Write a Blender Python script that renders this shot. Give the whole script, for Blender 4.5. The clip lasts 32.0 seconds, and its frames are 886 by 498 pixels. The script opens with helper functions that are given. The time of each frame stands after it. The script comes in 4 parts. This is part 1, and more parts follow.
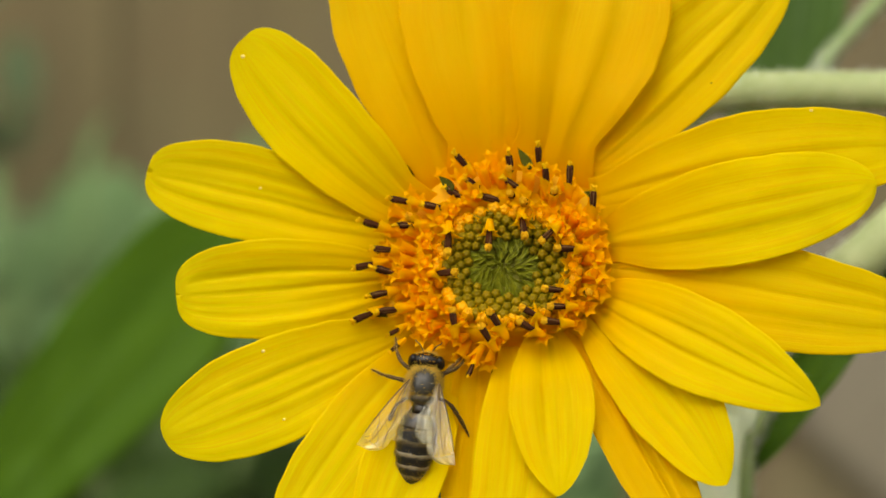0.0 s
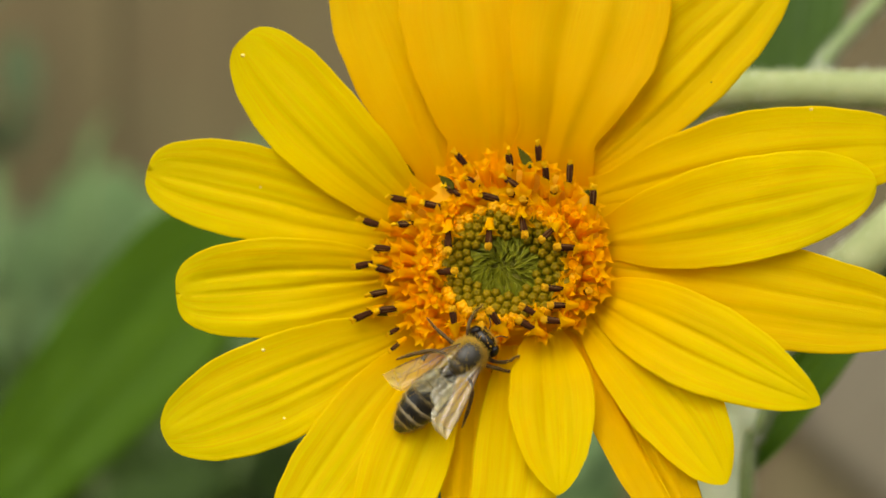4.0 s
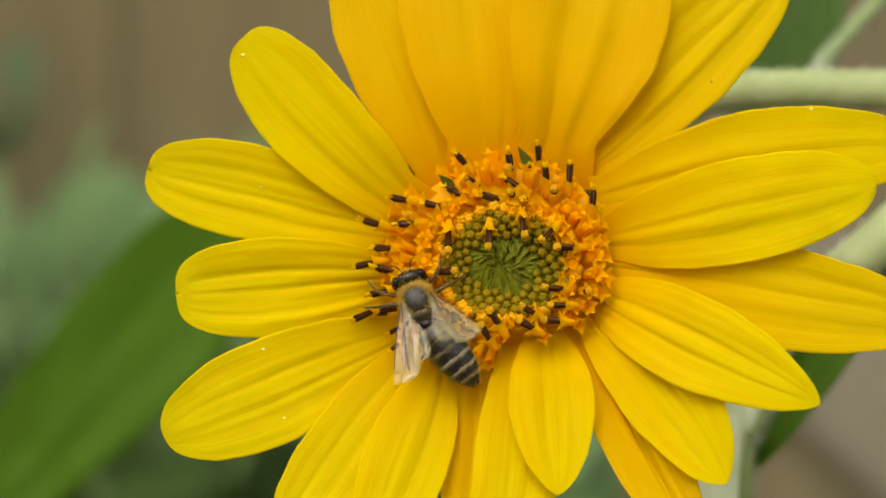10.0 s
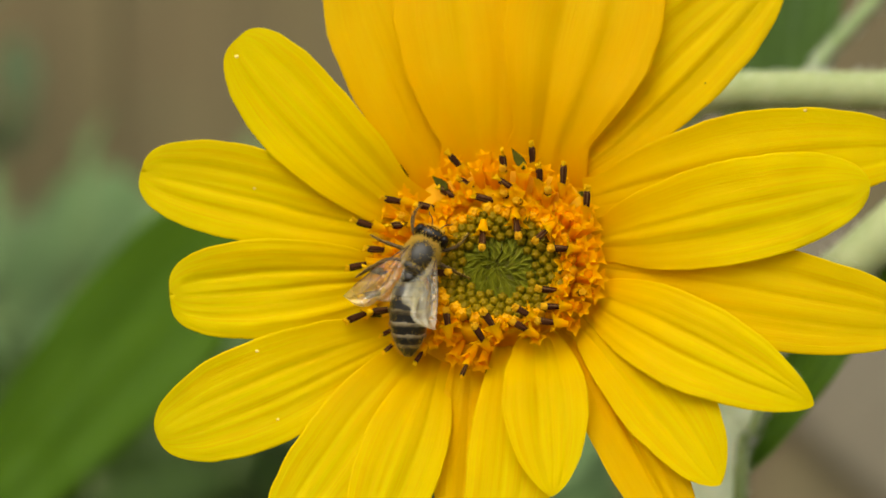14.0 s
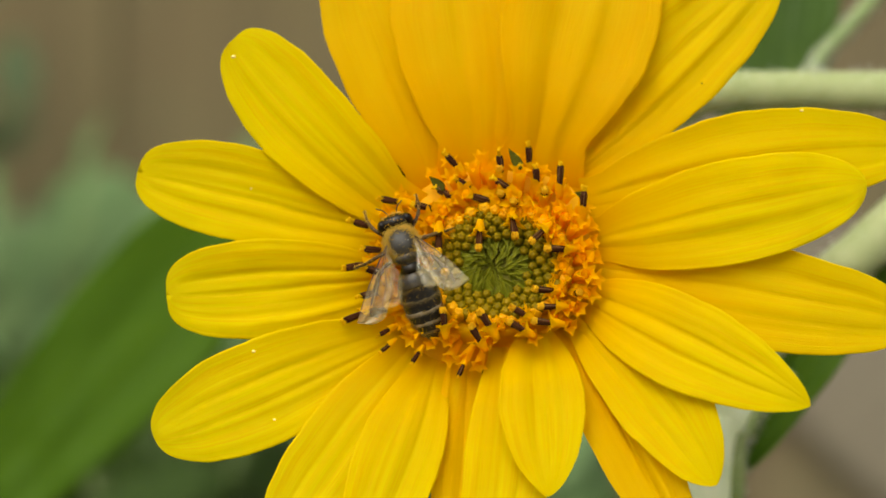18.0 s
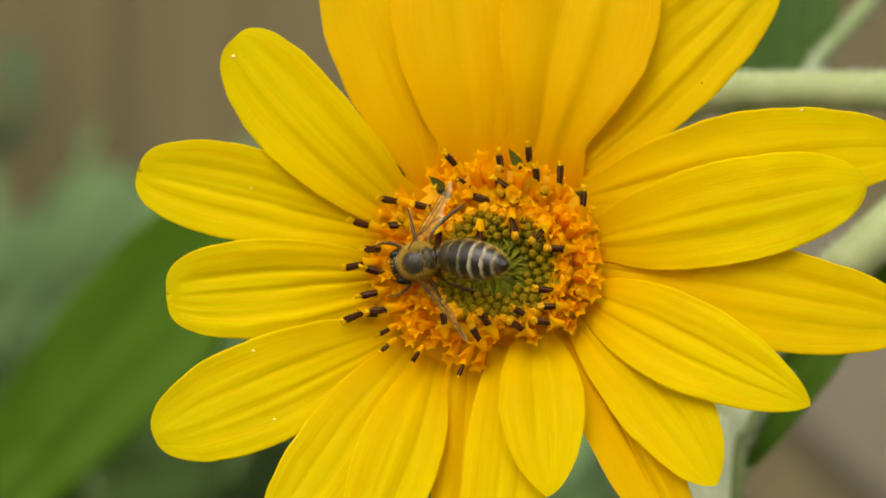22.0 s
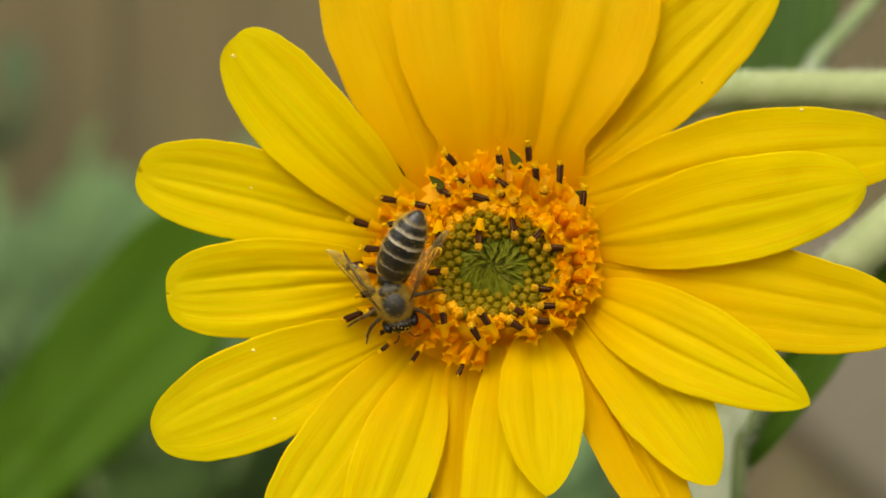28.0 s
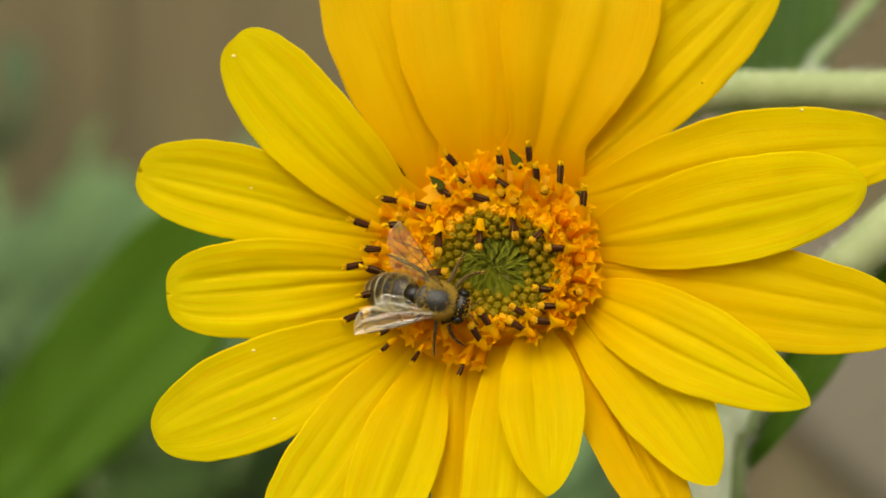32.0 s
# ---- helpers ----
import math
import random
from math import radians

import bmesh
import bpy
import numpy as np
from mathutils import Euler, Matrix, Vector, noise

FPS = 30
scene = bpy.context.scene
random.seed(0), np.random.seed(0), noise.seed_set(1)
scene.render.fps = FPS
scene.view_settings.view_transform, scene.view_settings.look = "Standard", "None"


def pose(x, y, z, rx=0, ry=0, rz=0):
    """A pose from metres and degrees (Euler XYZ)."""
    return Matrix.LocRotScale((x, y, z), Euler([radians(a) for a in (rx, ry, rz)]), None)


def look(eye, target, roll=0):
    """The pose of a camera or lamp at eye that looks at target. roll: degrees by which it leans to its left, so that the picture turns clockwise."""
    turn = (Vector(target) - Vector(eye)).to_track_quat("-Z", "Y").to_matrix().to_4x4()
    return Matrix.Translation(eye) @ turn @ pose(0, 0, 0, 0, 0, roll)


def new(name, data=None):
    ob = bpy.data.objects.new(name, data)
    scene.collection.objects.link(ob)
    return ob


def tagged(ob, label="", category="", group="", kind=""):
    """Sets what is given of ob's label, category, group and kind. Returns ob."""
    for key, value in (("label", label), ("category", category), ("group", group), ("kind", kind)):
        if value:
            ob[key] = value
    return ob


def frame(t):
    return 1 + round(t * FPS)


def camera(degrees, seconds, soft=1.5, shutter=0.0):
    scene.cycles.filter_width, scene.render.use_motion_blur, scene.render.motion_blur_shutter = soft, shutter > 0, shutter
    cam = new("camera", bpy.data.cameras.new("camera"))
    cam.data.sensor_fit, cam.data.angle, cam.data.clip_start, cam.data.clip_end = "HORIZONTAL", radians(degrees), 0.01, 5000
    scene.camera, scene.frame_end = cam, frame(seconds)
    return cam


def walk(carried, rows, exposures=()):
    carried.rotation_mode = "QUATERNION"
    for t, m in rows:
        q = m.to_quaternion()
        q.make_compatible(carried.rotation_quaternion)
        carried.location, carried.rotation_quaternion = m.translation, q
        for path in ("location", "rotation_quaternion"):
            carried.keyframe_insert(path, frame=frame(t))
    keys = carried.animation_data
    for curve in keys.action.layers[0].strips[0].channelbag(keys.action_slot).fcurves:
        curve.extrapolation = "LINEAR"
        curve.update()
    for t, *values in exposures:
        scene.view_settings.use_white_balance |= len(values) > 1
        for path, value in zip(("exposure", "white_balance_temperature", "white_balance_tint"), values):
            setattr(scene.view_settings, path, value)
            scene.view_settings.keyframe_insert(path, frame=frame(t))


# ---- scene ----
# Macro view of a sunflower head with a honey bee on it. Flower frame, millimetres: u right, v up, w towards the camera.
MM = 0.001
cam = camera(22, 32.0, 1.6)
cam.data.dof.use_dof = True
cam.data.dof.focus_distance = 0.2058
cam.data.dof.aperture_fstop = 18.0


def eye(x, z):
    return pose(x * MM, -0.21, 1.2 + z * MM, 90, 0, 0)


walk(cam, [(0, eye(0, 0.05)), (1, eye(0, 0)), (6, eye(0, -0.05)), (12.5, eye(0, -0.07)), (13, eye(0.2, 0)), (13.5, eye(0.45, 0.02)),
           (14, eye(0.58, 0.06)), (14.5, eye(0.73, 0.08)), (16.5, eye(0.85, 0.1)), (19, eye(0.88, 0.06)), (21, eye(0.88, 0.1)),
           (23, eye(0.89, 0)), (25, eye(0.88, 0.1)), (28, eye(0.9, 0)), (29, eye(0.83, 0.12)), (30, eye(0.86, 0.06)), (32, eye(0.87, 0.02))],
     [(0, 0.53, 7000, 7), (32, 0.53, 7000, 7)])

# ---- light: a bright overcast day ----
world = bpy.data.worlds.new("overcast_sky")
scene.world = world
world.use_nodes = True
wn = world.node_tree
sky = wn.nodes.new("ShaderNodeTexSky")
sky.sky_type, sky.sun_disc = "NISHITA", False
sky.sun_elevation, sky.sun_rotation = radians(47), radians(199)
sky.dust_density, sky.ozone_density = 4.0, 0.3
cloud = wn.nodes.new("ShaderNodeHueSaturation")
cloud.inputs["Saturation"].default_value = 0.35
wn.links.new(sky.outputs["Color"], cloud.inputs["Color"])
wn.links.new(cloud.outputs["Color"], wn.nodes["Background"].inputs["Color"])
wn.nodes["Background"].inputs["Strength"].default_value = 0.15
sun = new("sun", bpy.data.lights.new("sun", "SUN"))
sun.data.energy, sun.data.angle, sun.data.color = 0.57, radians(50), (1, 0.95, 0.86)
sun.matrix_world = look((-0.6, -1.75, 3.2), (0, 0, 1.2))


# ---- materials ----
def material(name):
    m = bpy.data.materials.new(name)
    m.use_nodes = True
    nt = m.node_tree
    return m, nt, nt.nodes["Principled BSDF"]


def node(nt, kind, **inputs):
    n = nt.nodes.new(kind)
    for k, v in inputs.items():
        n.inputs[k.replace("_", " ")].default_value = v
    return n


def ramp(nt, source, stops):
    r = nt.nodes.new("ShaderNodeValToRGB")
    e = r.color_ramp.elements
    while len(e) < len(stops):
        e.new(0.5)
    for i, (p, c) in enumerate(stops):
        e[i].position, e[i].color = p, (*c, 1)
    nt.links.new(source, r.inputs["Fac"])
    return r.outputs["Color"]


def mixed(nt, fac, a, b, how="MIX"):
    n = nt.nodes.new("ShaderNodeMix")
    n.data_type, n.blend_type = "RGBA", how
    if isinstance(fac, float):
        n.inputs[0].default_value = fac
    else:
        nt.links.new(fac, n.inputs[0])
    for i, c in ((6, a), (7, b)):
        if isinstance(c, tuple):
            n.inputs[i].default_value = (*c, 1)
        else:
            nt.links.new(c, n.inputs[i])
    return n.outputs[2]


def noise_at(nt, coord, scale, detail=4.0, stretch=(1, 1, 1)):
    mp = node(nt, "ShaderNodeMapping", Scale=stretch)
    nt.links.new(coord, mp.inputs["Vector"])
    n = node(nt, "ShaderNodeTexNoise", Scale=scale, Detail=detail)
    nt.links.new(mp.outputs["Vector"], n.inputs["Vector"])
    return n.outputs["Fac"]


def bump(nt, bs, height, strength, distance):
    b = node(nt, "ShaderNodeBump", Strength=strength, Distance=distance)
    nt.links.new(height, b.inputs["Height"])
    nt.links.new(b.outputs["Normal"], bs.inputs["Normal"])
    return b.outputs["Normal"]


def thin(nt, bs, colour, share):
    """Lets part of the light through a blade."""
    tr = nt.nodes.new("ShaderNodeBsdfTranslucent")
    if isinstance(colour, tuple):
        tr.inputs["Color"].default_value = (*colour, 1)
    else:
        nt.links.new(colour, tr.inputs["Color"])
    mx = node(nt, "ShaderNodeMixShader", Fac=share)
    nt.links.new(bs.outputs[0], mx.inputs[1])
    nt.links.new(tr.outputs[0], mx.inputs[2])
    nt.links.new(mx.outputs[0], nt.nodes["Material Output"].inputs["Surface"])


def speckled(name, dark, light, scale, rough=0.5, relief=0.3, distance=0.0002, spec=0.25, through_share=0.0, sheen=0.0):
    """Object-space noise between two colours, with fine relief."""
    m, nt, bs = material(name)
    co = nt.nodes.new("ShaderNodeTexCoord").outputs["Object"]
    info = nt.nodes.new("ShaderNodeObjectInfo").outputs["Random"]
    n1, n2 = noise_at(nt, co, scale), noise_at(nt, co, scale * 7)
    col = ramp(nt, n1, [(0.3, dark), (0.7, light)])
    col = mixed(nt, 0.35, col, ramp(nt, n2, [(0.3, dark), (0.7, light)]))
    col = mixed(nt, 0.25, col, ramp(nt, info, [(0.0, dark), (1.0, light)]))
    nt.links.new(col, bs.inputs["Base Color"])
    bs.inputs["Roughness"].default_value = rough
    bs.inputs["Specular IOR Level"].default_value = spec
    bs.inputs["Sheen Weight"].default_value = sheen
    bump(nt, bs, n2, relief, distance)
    if through_share:
        thin(nt, bs, col, through_share)
    return m


def petal_material(name, warm):
    """warm scales the green share: smaller is more orange."""
    m, nt, bs = material(name)
    uv = nt.nodes.new("ShaderNodeTexCoord").outputs["UV"]
    info = nt.nodes.new("ShaderNodeObjectInfo").outputs["Random"]
    sep = nt.nodes.new("ShaderNodeSeparateXYZ")
    nt.links.new(uv, sep.inputs[0])
    streak = noise_at(nt, uv, 1.0, 5.0, (17, 1.2, 1))
    fine = noise_at(nt, uv, 1.0, 4.0, (80, 2.2, 1))
    hair = noise_at(nt, uv, 1.0, 3.0, (170, 9, 1))
    blotch = noise_at(nt, uv, 3.0, 3.0)
    along = ramp(nt, sep.outputs["Y"], [(0.0, (0.90, 0.50 * warm, 0.001)), (0.22, (0.90, 0.64 * warm, 0.001)), (0.5, (0.90, 0.73 * warm, 0.002)), (1.0, (0.89, 0.79 * warm, 0.006))])
    col = mixed(nt, ramp(nt, streak, [(0.38, (0, 0, 0)), (0.78, (0.3, 0.3, 0.3))]), along, (0.86, 0.50, 0.001))
    col = mixed(nt, ramp(nt, fine, [(0.46, (0, 0, 0)), (0.68, (0.36, 0.36, 0.36))]), col, (0.84, 0.52, 0.001))
    col = mixed(nt, ramp(nt, blotch, [(0.42, (0, 0, 0)), (0.8, (0.3, 0.3, 0.3))]), col, (0.93, 0.75, 0.012))
    col = mixed(nt, ramp(nt, info, [(0, (0, 0, 0)), (1, (0.25, 0.25, 0.25))]), col, (0.87, 0.60, 0.002))
    vein = noise_at(nt, uv, 1.0, 2.0, (30, 1.1, 1))
    col = mixed(nt, ramp(nt, vein, [(0.50, (0, 0, 0)), (0.555, (0.34, 0.34, 0.34)), (0.61, (0.04, 0.04, 0.04))]), col, (0.88, 0.54, 0.001))
    nt.links.new(col, bs.inputs["Base Color"])
    bs.inputs["Roughness"].default_value = 0.5
    bs.inputs["Specular IOR Level"].default_value = 0.1
    both = mixed(nt, 0.45, mixed(nt, 0.45, streak, fine), hair)
    bump(nt, bs, both, 0.6, 0.0003)
    thin(nt, bs, col, 0.53)
    return m


def leaf_material(name, dark, light, vein):
    m, nt, bs = material(name)
    uv = nt.nodes.new("ShaderNodeTexCoord").outputs["UV"]
    sep = nt.nodes.new("ShaderNodeSeparateXYZ")
    nt.links.new(uv, sep.inputs[0])
    n1, n2 = noise_at(nt, uv, 4.0), noise_at(nt, uv, 40.0)
    col = ramp(nt, n1, [(0.3, dark), (0.7, light)])
    col = mixed(nt, 0.3, col, ramp(nt, n2, [(0.35, dark), (0.65, light)]))
    w = nt.nodes.new("ShaderNodeTexWave")
    w.inputs["Scale"].default_value, w.inputs["Distortion"].default_value = 2.6, 2.0
    nt.links.new(uv, w.inputs["Vector"])
    col = mixed(nt, ramp(nt, w.outputs["Fac"], [(0.88, (0, 0, 0)), (1, (0.5, 0.5, 0.5))]), col, vein)
    nt.links.new(col, bs.inputs["Base Color"])
    bs.inputs["Roughness"].default_value = 0.55
    bs.inputs["Specular IOR Level"].default_value = 0.2
    bump(nt, bs, n2, 0.4, 0.0004)
    thin(nt, bs, col, 0.3)
    return m


def wood_material(name, low, high, stained):
    m, nt, bs = material(name)
    co = nt.nodes.new("ShaderNodeTexCoord").outputs["Object"]
    info = nt.nodes.new("ShaderNodeObjectInfo").outputs["Random"]
    grain = noise_at(nt, co, 1.0, 6.0, (90, 20, 4))
    stain = noise_at(nt, co, 5.0, 3.0)
    col = ramp(nt, grain, [(0.25, low), (0.75, high)])
    col = mixed(nt, ramp(nt, stain, [(0.45, (0, 0, 0)), (0.7, (0.6, 0.6, 0.6))]), col, stained)
    col = mixed(nt, ramp(nt, info, [(0, (0, 0, 0)), (1, (0.35, 0.35, 0.35))]), col, (0.15, 0.13, 0.082))
    nt.links.new(col, bs.inputs["Base Color"])
    bs.inputs["Roughness"].default_value = 0.85
    bump(nt, bs, grain, 0.6, 0.002)
    return m


def wing_material():
    """A clear pleated film: mostly see-through, with sharp silvery glints along its pleats and a milky share, denser at
    the tip, that imitates sky sheen.
    """
    m, nt, bs = material("wing_membrane")
    co = nt.nodes.new("ShaderNodeTexCoord").outputs["Object"]
    pleat = noise_at(nt, co, 1.0, 3.0, (1700, 260, 300))
    bs.inputs["Base Color"].default_value = (0.98, 0.88, 0.45, 1)
    bs.inputs["Roughness"].default_value = 0.45
    b = node(nt, "ShaderNodeBump", Strength=0.4, Distance=0.0003)
    nt.links.new(pleat, b.inputs["Height"])
    nt.links.new(b.outputs["Normal"], bs.inputs["Normal"])
    back = nt.nodes.new("ShaderNodeBsdfTranslucent")
    back.inputs["Color"].default_value = (1.0, 0.88, 0.32, 1)
    film = node(nt, "ShaderNodeMixShader", Fac=0.45)
    nt.links.new(bs.outputs[0], film.inputs[1])
    nt.links.new(back.outputs[0], film.inputs[2])
    tr = nt.nodes.new("ShaderNodeBsdfTransparent")
    tr.inputs["Color"].default_value = (0.96, 0.95, 0.82, 1)
    clear = node(nt, "ShaderNodeMixShader")
    sep = nt.nodes.new("ShaderNodeSeparateXYZ")
    nt.links.new(co, sep.inputs[0])
    # more milk towards the tip, in place of reflected sky
    out = node(nt, "ShaderNodeMapRange")
    for k, v in (("From Min", -0.0015), ("From Max", -0.0072), ("To Min", 0.07), ("To Max", 0.25)):
        out.inputs[k].default_value = v
    nt.links.new(sep.outputs["Y"], out.inputs["Value"])
    nt.links.new(out.outputs[0], clear.inputs[0])
    nt.links.new(tr.outputs[0], clear.inputs[1])
    nt.links.new(film.outputs[0], clear.inputs[2])
    gloss = node(nt, "ShaderNodeBsdfAnisotropic", Roughness=0.32)
    gloss.inputs["Color"].default_value = (0.95, 0.96, 0.92, 1)
    nt.links.new(b.outputs["Normal"], gloss.inputs["Normal"])
    mx = node(nt, "ShaderNodeMixShader", Fac=0.06)
    nt.links.new(clear.outputs[0], mx.inputs[1])
    nt.links.new(gloss.outputs[0], mx.inputs[2])
    nt.links.new(mx.outputs[0], nt.nodes["Material Output"].inputs["Surface"])
    return m


def bud_material(name, low, cap):
    """Green at the foot of a bud, ripening to gold at its cap."""
    m, nt, bs = material(name)
    co = nt.nodes.new("ShaderNodeTexCoord").outputs["Object"]
    info = nt.nodes.new("ShaderNodeObjectInfo").outputs["Random"]
    sep = nt.nodes.new("ShaderNodeSeparateXYZ")
    nt.links.new(co, sep.inputs[0])
    n = noise_at(nt, co, 2500.0)
    up = node(nt, "ShaderNodeMapRange")
    for k, v in (("From Min", 0.0003), ("From Max", 0.0009)):
        up.inputs[k].default_value = v
    nt.links.new(sep.outputs["Z"], up.inputs["Value"])
    col = ramp(nt, up.outputs[0], [(0.0, low), (0.55, tuple(0.6 * a + 0.4 * b for a, b in zip(low, cap))), (1.0, cap)])
    col = mixed(nt, ramp(nt, info, [(0, (0, 0, 0)), (1, (0.45, 0.45, 0.45))]), col, low)
    col = mixed(nt, ramp(nt, n, [(0.45, (0, 0, 0)), (0.8, (0.4, 0.4, 0.4))]), col, cap)
    nt.links.new(col, bs.inputs["Base Color"])
    bs.inputs["Roughness"].default_value, bs.inputs["Specular IOR Level"].default_value = 0.5, 0.1
    bump(nt, bs, n, 0.3, 0.0001)
    return m


def abdomen_material():
    """Dark glossy plates; the fore part of each is dusty brown or pale."""
    m, nt, bs = material("banded_abdomen")
    co = nt.nodes.new("ShaderNodeTexCoord").outputs["Object"]
    sep = nt.nodes.new("ShaderNodeSeparateXYZ")
    n, big = noise_at(nt, co, 2600.0), noise_at(nt, co, 500.0)
    nt.links.new(co, sep.inputs[0])
    shift = nt.nodes.new("ShaderNodeMath")
    shift.operation = "MULTIPLY_ADD"
    nt.links.new(n, shift.inputs[0])
    shift.inputs[1].default_value = -0.00045
    nt.links.new(sep.outputs["Y"], shift.inputs[2])
    along = node(nt, "ShaderNodeMapRange")
    for k, v in (("From Min", -0.0002), ("From Max", -0.0076)):
        along.inputs[k].default_value = v
    nt.links.new(shift.outputs[0], along.inputs["Value"])
    dark, brown, pale, dusk = (0.006, 0.0055, 0.004), (0.035, 0.024, 0.009), (0.50, 0.44, 0.31), (0.014, 0.011, 0.007)
    stops = [(0.0, brown), (0.15, dusk), (0.2, brown), (0.3, dark), (0.385, dark), (0.405, (0.2, 0.165, 0.09)), (0.43, brown), (0.47, dark),
             (0.545, dark), (0.562, pale), (0.592, (0.17, 0.14, 0.085)), (0.61, dark), (0.695, dark), (0.712, pale), (0.742, (0.18, 0.15, 0.09)), (0.76, dark),
             (0.82, dark), (0.845, (0.24, 0.19, 0.10)), (0.89, dusk), (0.93, dark)]
    col = ramp(nt, along.outputs[0], stops)
    col = mixed(nt, ramp(nt, big, [(0.5, (0, 0, 0)), (0.8, (0.35, 0.35, 0.35))]), col, (0.05, 0.033, 0.011))
    nt.links.new(col, bs.inputs["Base Color"])
    bs.inputs["Roughness"].default_value, bs.inputs["Specular IOR Level"].default_value = 0.36, 0.6
    bump(nt, bs, n, 0.35, 0.0001)
    return m


PETAL = petal_material("ray_petal", 1.05)
# Orange tone: petal hue plus shade of covered or down-facing petals, painted in.
WARM_SHADED_PETAL = petal_material("warm_shaded_petal", 0.83)
# Golden tone, used also to darken a petal that lies in shade.
GOLD_SHADED_PETAL = petal_material("golden_shaded_petal", 0.95)
LEAF = leaf_material("sunflower_leaf", (0.05, 0.125, 0.003), (0.085, 0.185, 0.006), (0.12, 0.21, 0.03))
HAZY = leaf_material("pale_bush_leaf", (0.085, 0.125, 0.055), (0.16, 0.215, 0.105), (0.17, 0.22, 0.12))
BUSH = leaf_material("bush_leaf", (0.105, 0.195, 0.065), (0.22, 0.34, 0.145), (0.24, 0.35, 0.16))
# Leaf green darkened to stand in for the shadow low behind the flower.
SHADY = leaf_material("shaded_leaf", (0.016, 0.038, 0.004), (0.052, 0.095, 0.014), (0.06, 0.10, 0.02))
DEEP = leaf_material("deep_green_leaf", (0.032, 0.078, 0.006), (0.068, 0.135, 0.016), (0.10, 0.17, 0.05))
STEM = speckled("pale_hairy_stem", (0.25, 0.31, 0.12), (0.42, 0.46, 0.24), 300, 0.65, 0.4)
WHITE_STEM = speckled("white_hairy_stem", (0.52, 0.66, 0.38), (0.88, 0.94, 0.72), 260, 0.65, 0.4)
STALK = speckled("green_stalk", (0.13, 0.20, 0.06), (0.27, 0.35, 0.14), 300, 0.65, 0.4)
HAIR = speckled("stem_hair", (0.6, 0.62, 0.5), (0.8, 0.8, 0.7), 300, 0.5, 0.1, through_share=0.3)
BRACT = speckled("dark_olive_bract", (0.032, 0.032, 0.003), (0.075, 0.07, 0.006), 500, 0.8, 0.3, spec=0.02)
CHAFF = speckled("green_chaff", (0.11, 0.12, 0.002), (0.33, 0.335, 0.02), 900, 0.36, 0.3, spec=0.3, through_share=0.3)
BUD_GREEN = bud_material("olive_bud", (0.046, 0.055, 0.001), (0.27, 0.175, 0.003))
BUD_GOLD = bud_material("golden_bud", (0.42, 0.21, 0.003), (0.80, 0.38, 0.006))
COROLLA = speckled("orange_corolla", (0.94, 0.495, 0.002), (0.97, 0.62, 0.005), 700, 0.55, 0.25, spec=0.08, through_share=0.6)
ANTHER = speckled("brown_anther", (0.016, 0.006, 0.003), (0.075, 0.026, 0.008), 1500, 0.85, 0.4, spec=0.05)
POLLEN = speckled("yellow_pollen", (0.96, 0.44, 0.006), (0.98, 0.58, 0.02), 3000, 0.8, 0.9, 0.0003, spec=0.1, through_share=0.1)
PALE_POLLEN = speckled("pale_pollen", (0.97, 0.53, 0.004), (0.98, 0.61, 0.012), 2500, 0.8, 0.8, 0.0003, spec=0.05)
ANTHER_SEAM = speckled("anther_seam", (0.07, 0.035, 0.01), (0.17, 0.085, 0.02), 1500, 0.7, 0.3)
GRAIN = speckled("pale_grain", (0.85, 0.62, 0.12), (0.9, 0.75, 0.3), 2000, 0.6, 0.3)
DISC = speckled("disc_base", (0.88, 0.43, 0.003), (0.94, 0.52, 0.005), 700, 0.7, 0.4, through_share=0.3)
# Dark olive that stands in for shade in the gaps between buds.
HEART = speckled("disc_heart", (0.06, 0.065, 0.002), (0.15, 0.13, 0.004), 700, 0.7, 0.4)
WOOD = wood_material("weathered_wood", (0.09, 0.072, 0.029), (0.165, 0.135, 0.058), (0.12, 0.07, 0.026))
GREY_WOOD = wood_material("grey_weathered_wood", (0.12, 0.105, 0.07), (0.23, 0.205, 0.15), (0.15, 0.12, 0.08))
SOIL = speckled("garden_soil", (0.05, 0.035, 0.022), (0.14, 0.105, 0.07), 6, 0.95, 1.0, 0.02)
CUTICLE = speckled("dark_cuticle", (0.006, 0.0045, 0.002), (0.022, 0.014, 0.005), 1500, 0.27, 0.3, 0.0001, spec=0.4)
BALD = speckled("bald_thorax", (0.010, 0.009, 0.006), (0.035, 0.03, 0.02), 1600, 0.3, 0.4, 0.0002, spec=0.6)
BAND = speckled("pale_hair_band", (0.24, 0.18, 0.07), (0.55, 0.43, 0.2), 2500, 0.8, 0.8, 0.0002)
FUR = speckled("tawny_fur", (0.58, 0.38, 0.035), (0.90, 0.66, 0.15), 900, 0.6, 0.1, spec=0.15, through_share=0.5)
ABDOMEN_SKIN = abdomen_material()
EYE = speckled("compound_eye", (0.004, 0.003, 0.003), (0.012, 0.009, 0.007), 6000, 0.18, 0.3, 0.00005)
LEG = speckled("bee_leg", (0.022, 0.013, 0.004), (0.14, 0.078, 0.02), 2000, 0.45, 0.4, 0.0001, spec=0.25)
WING = wing_material()
VEIN = speckled("wing_vein", (0.05, 0.03, 0.01), (0.15, 0.09, 0.03), 900, 0.4, 0.1)


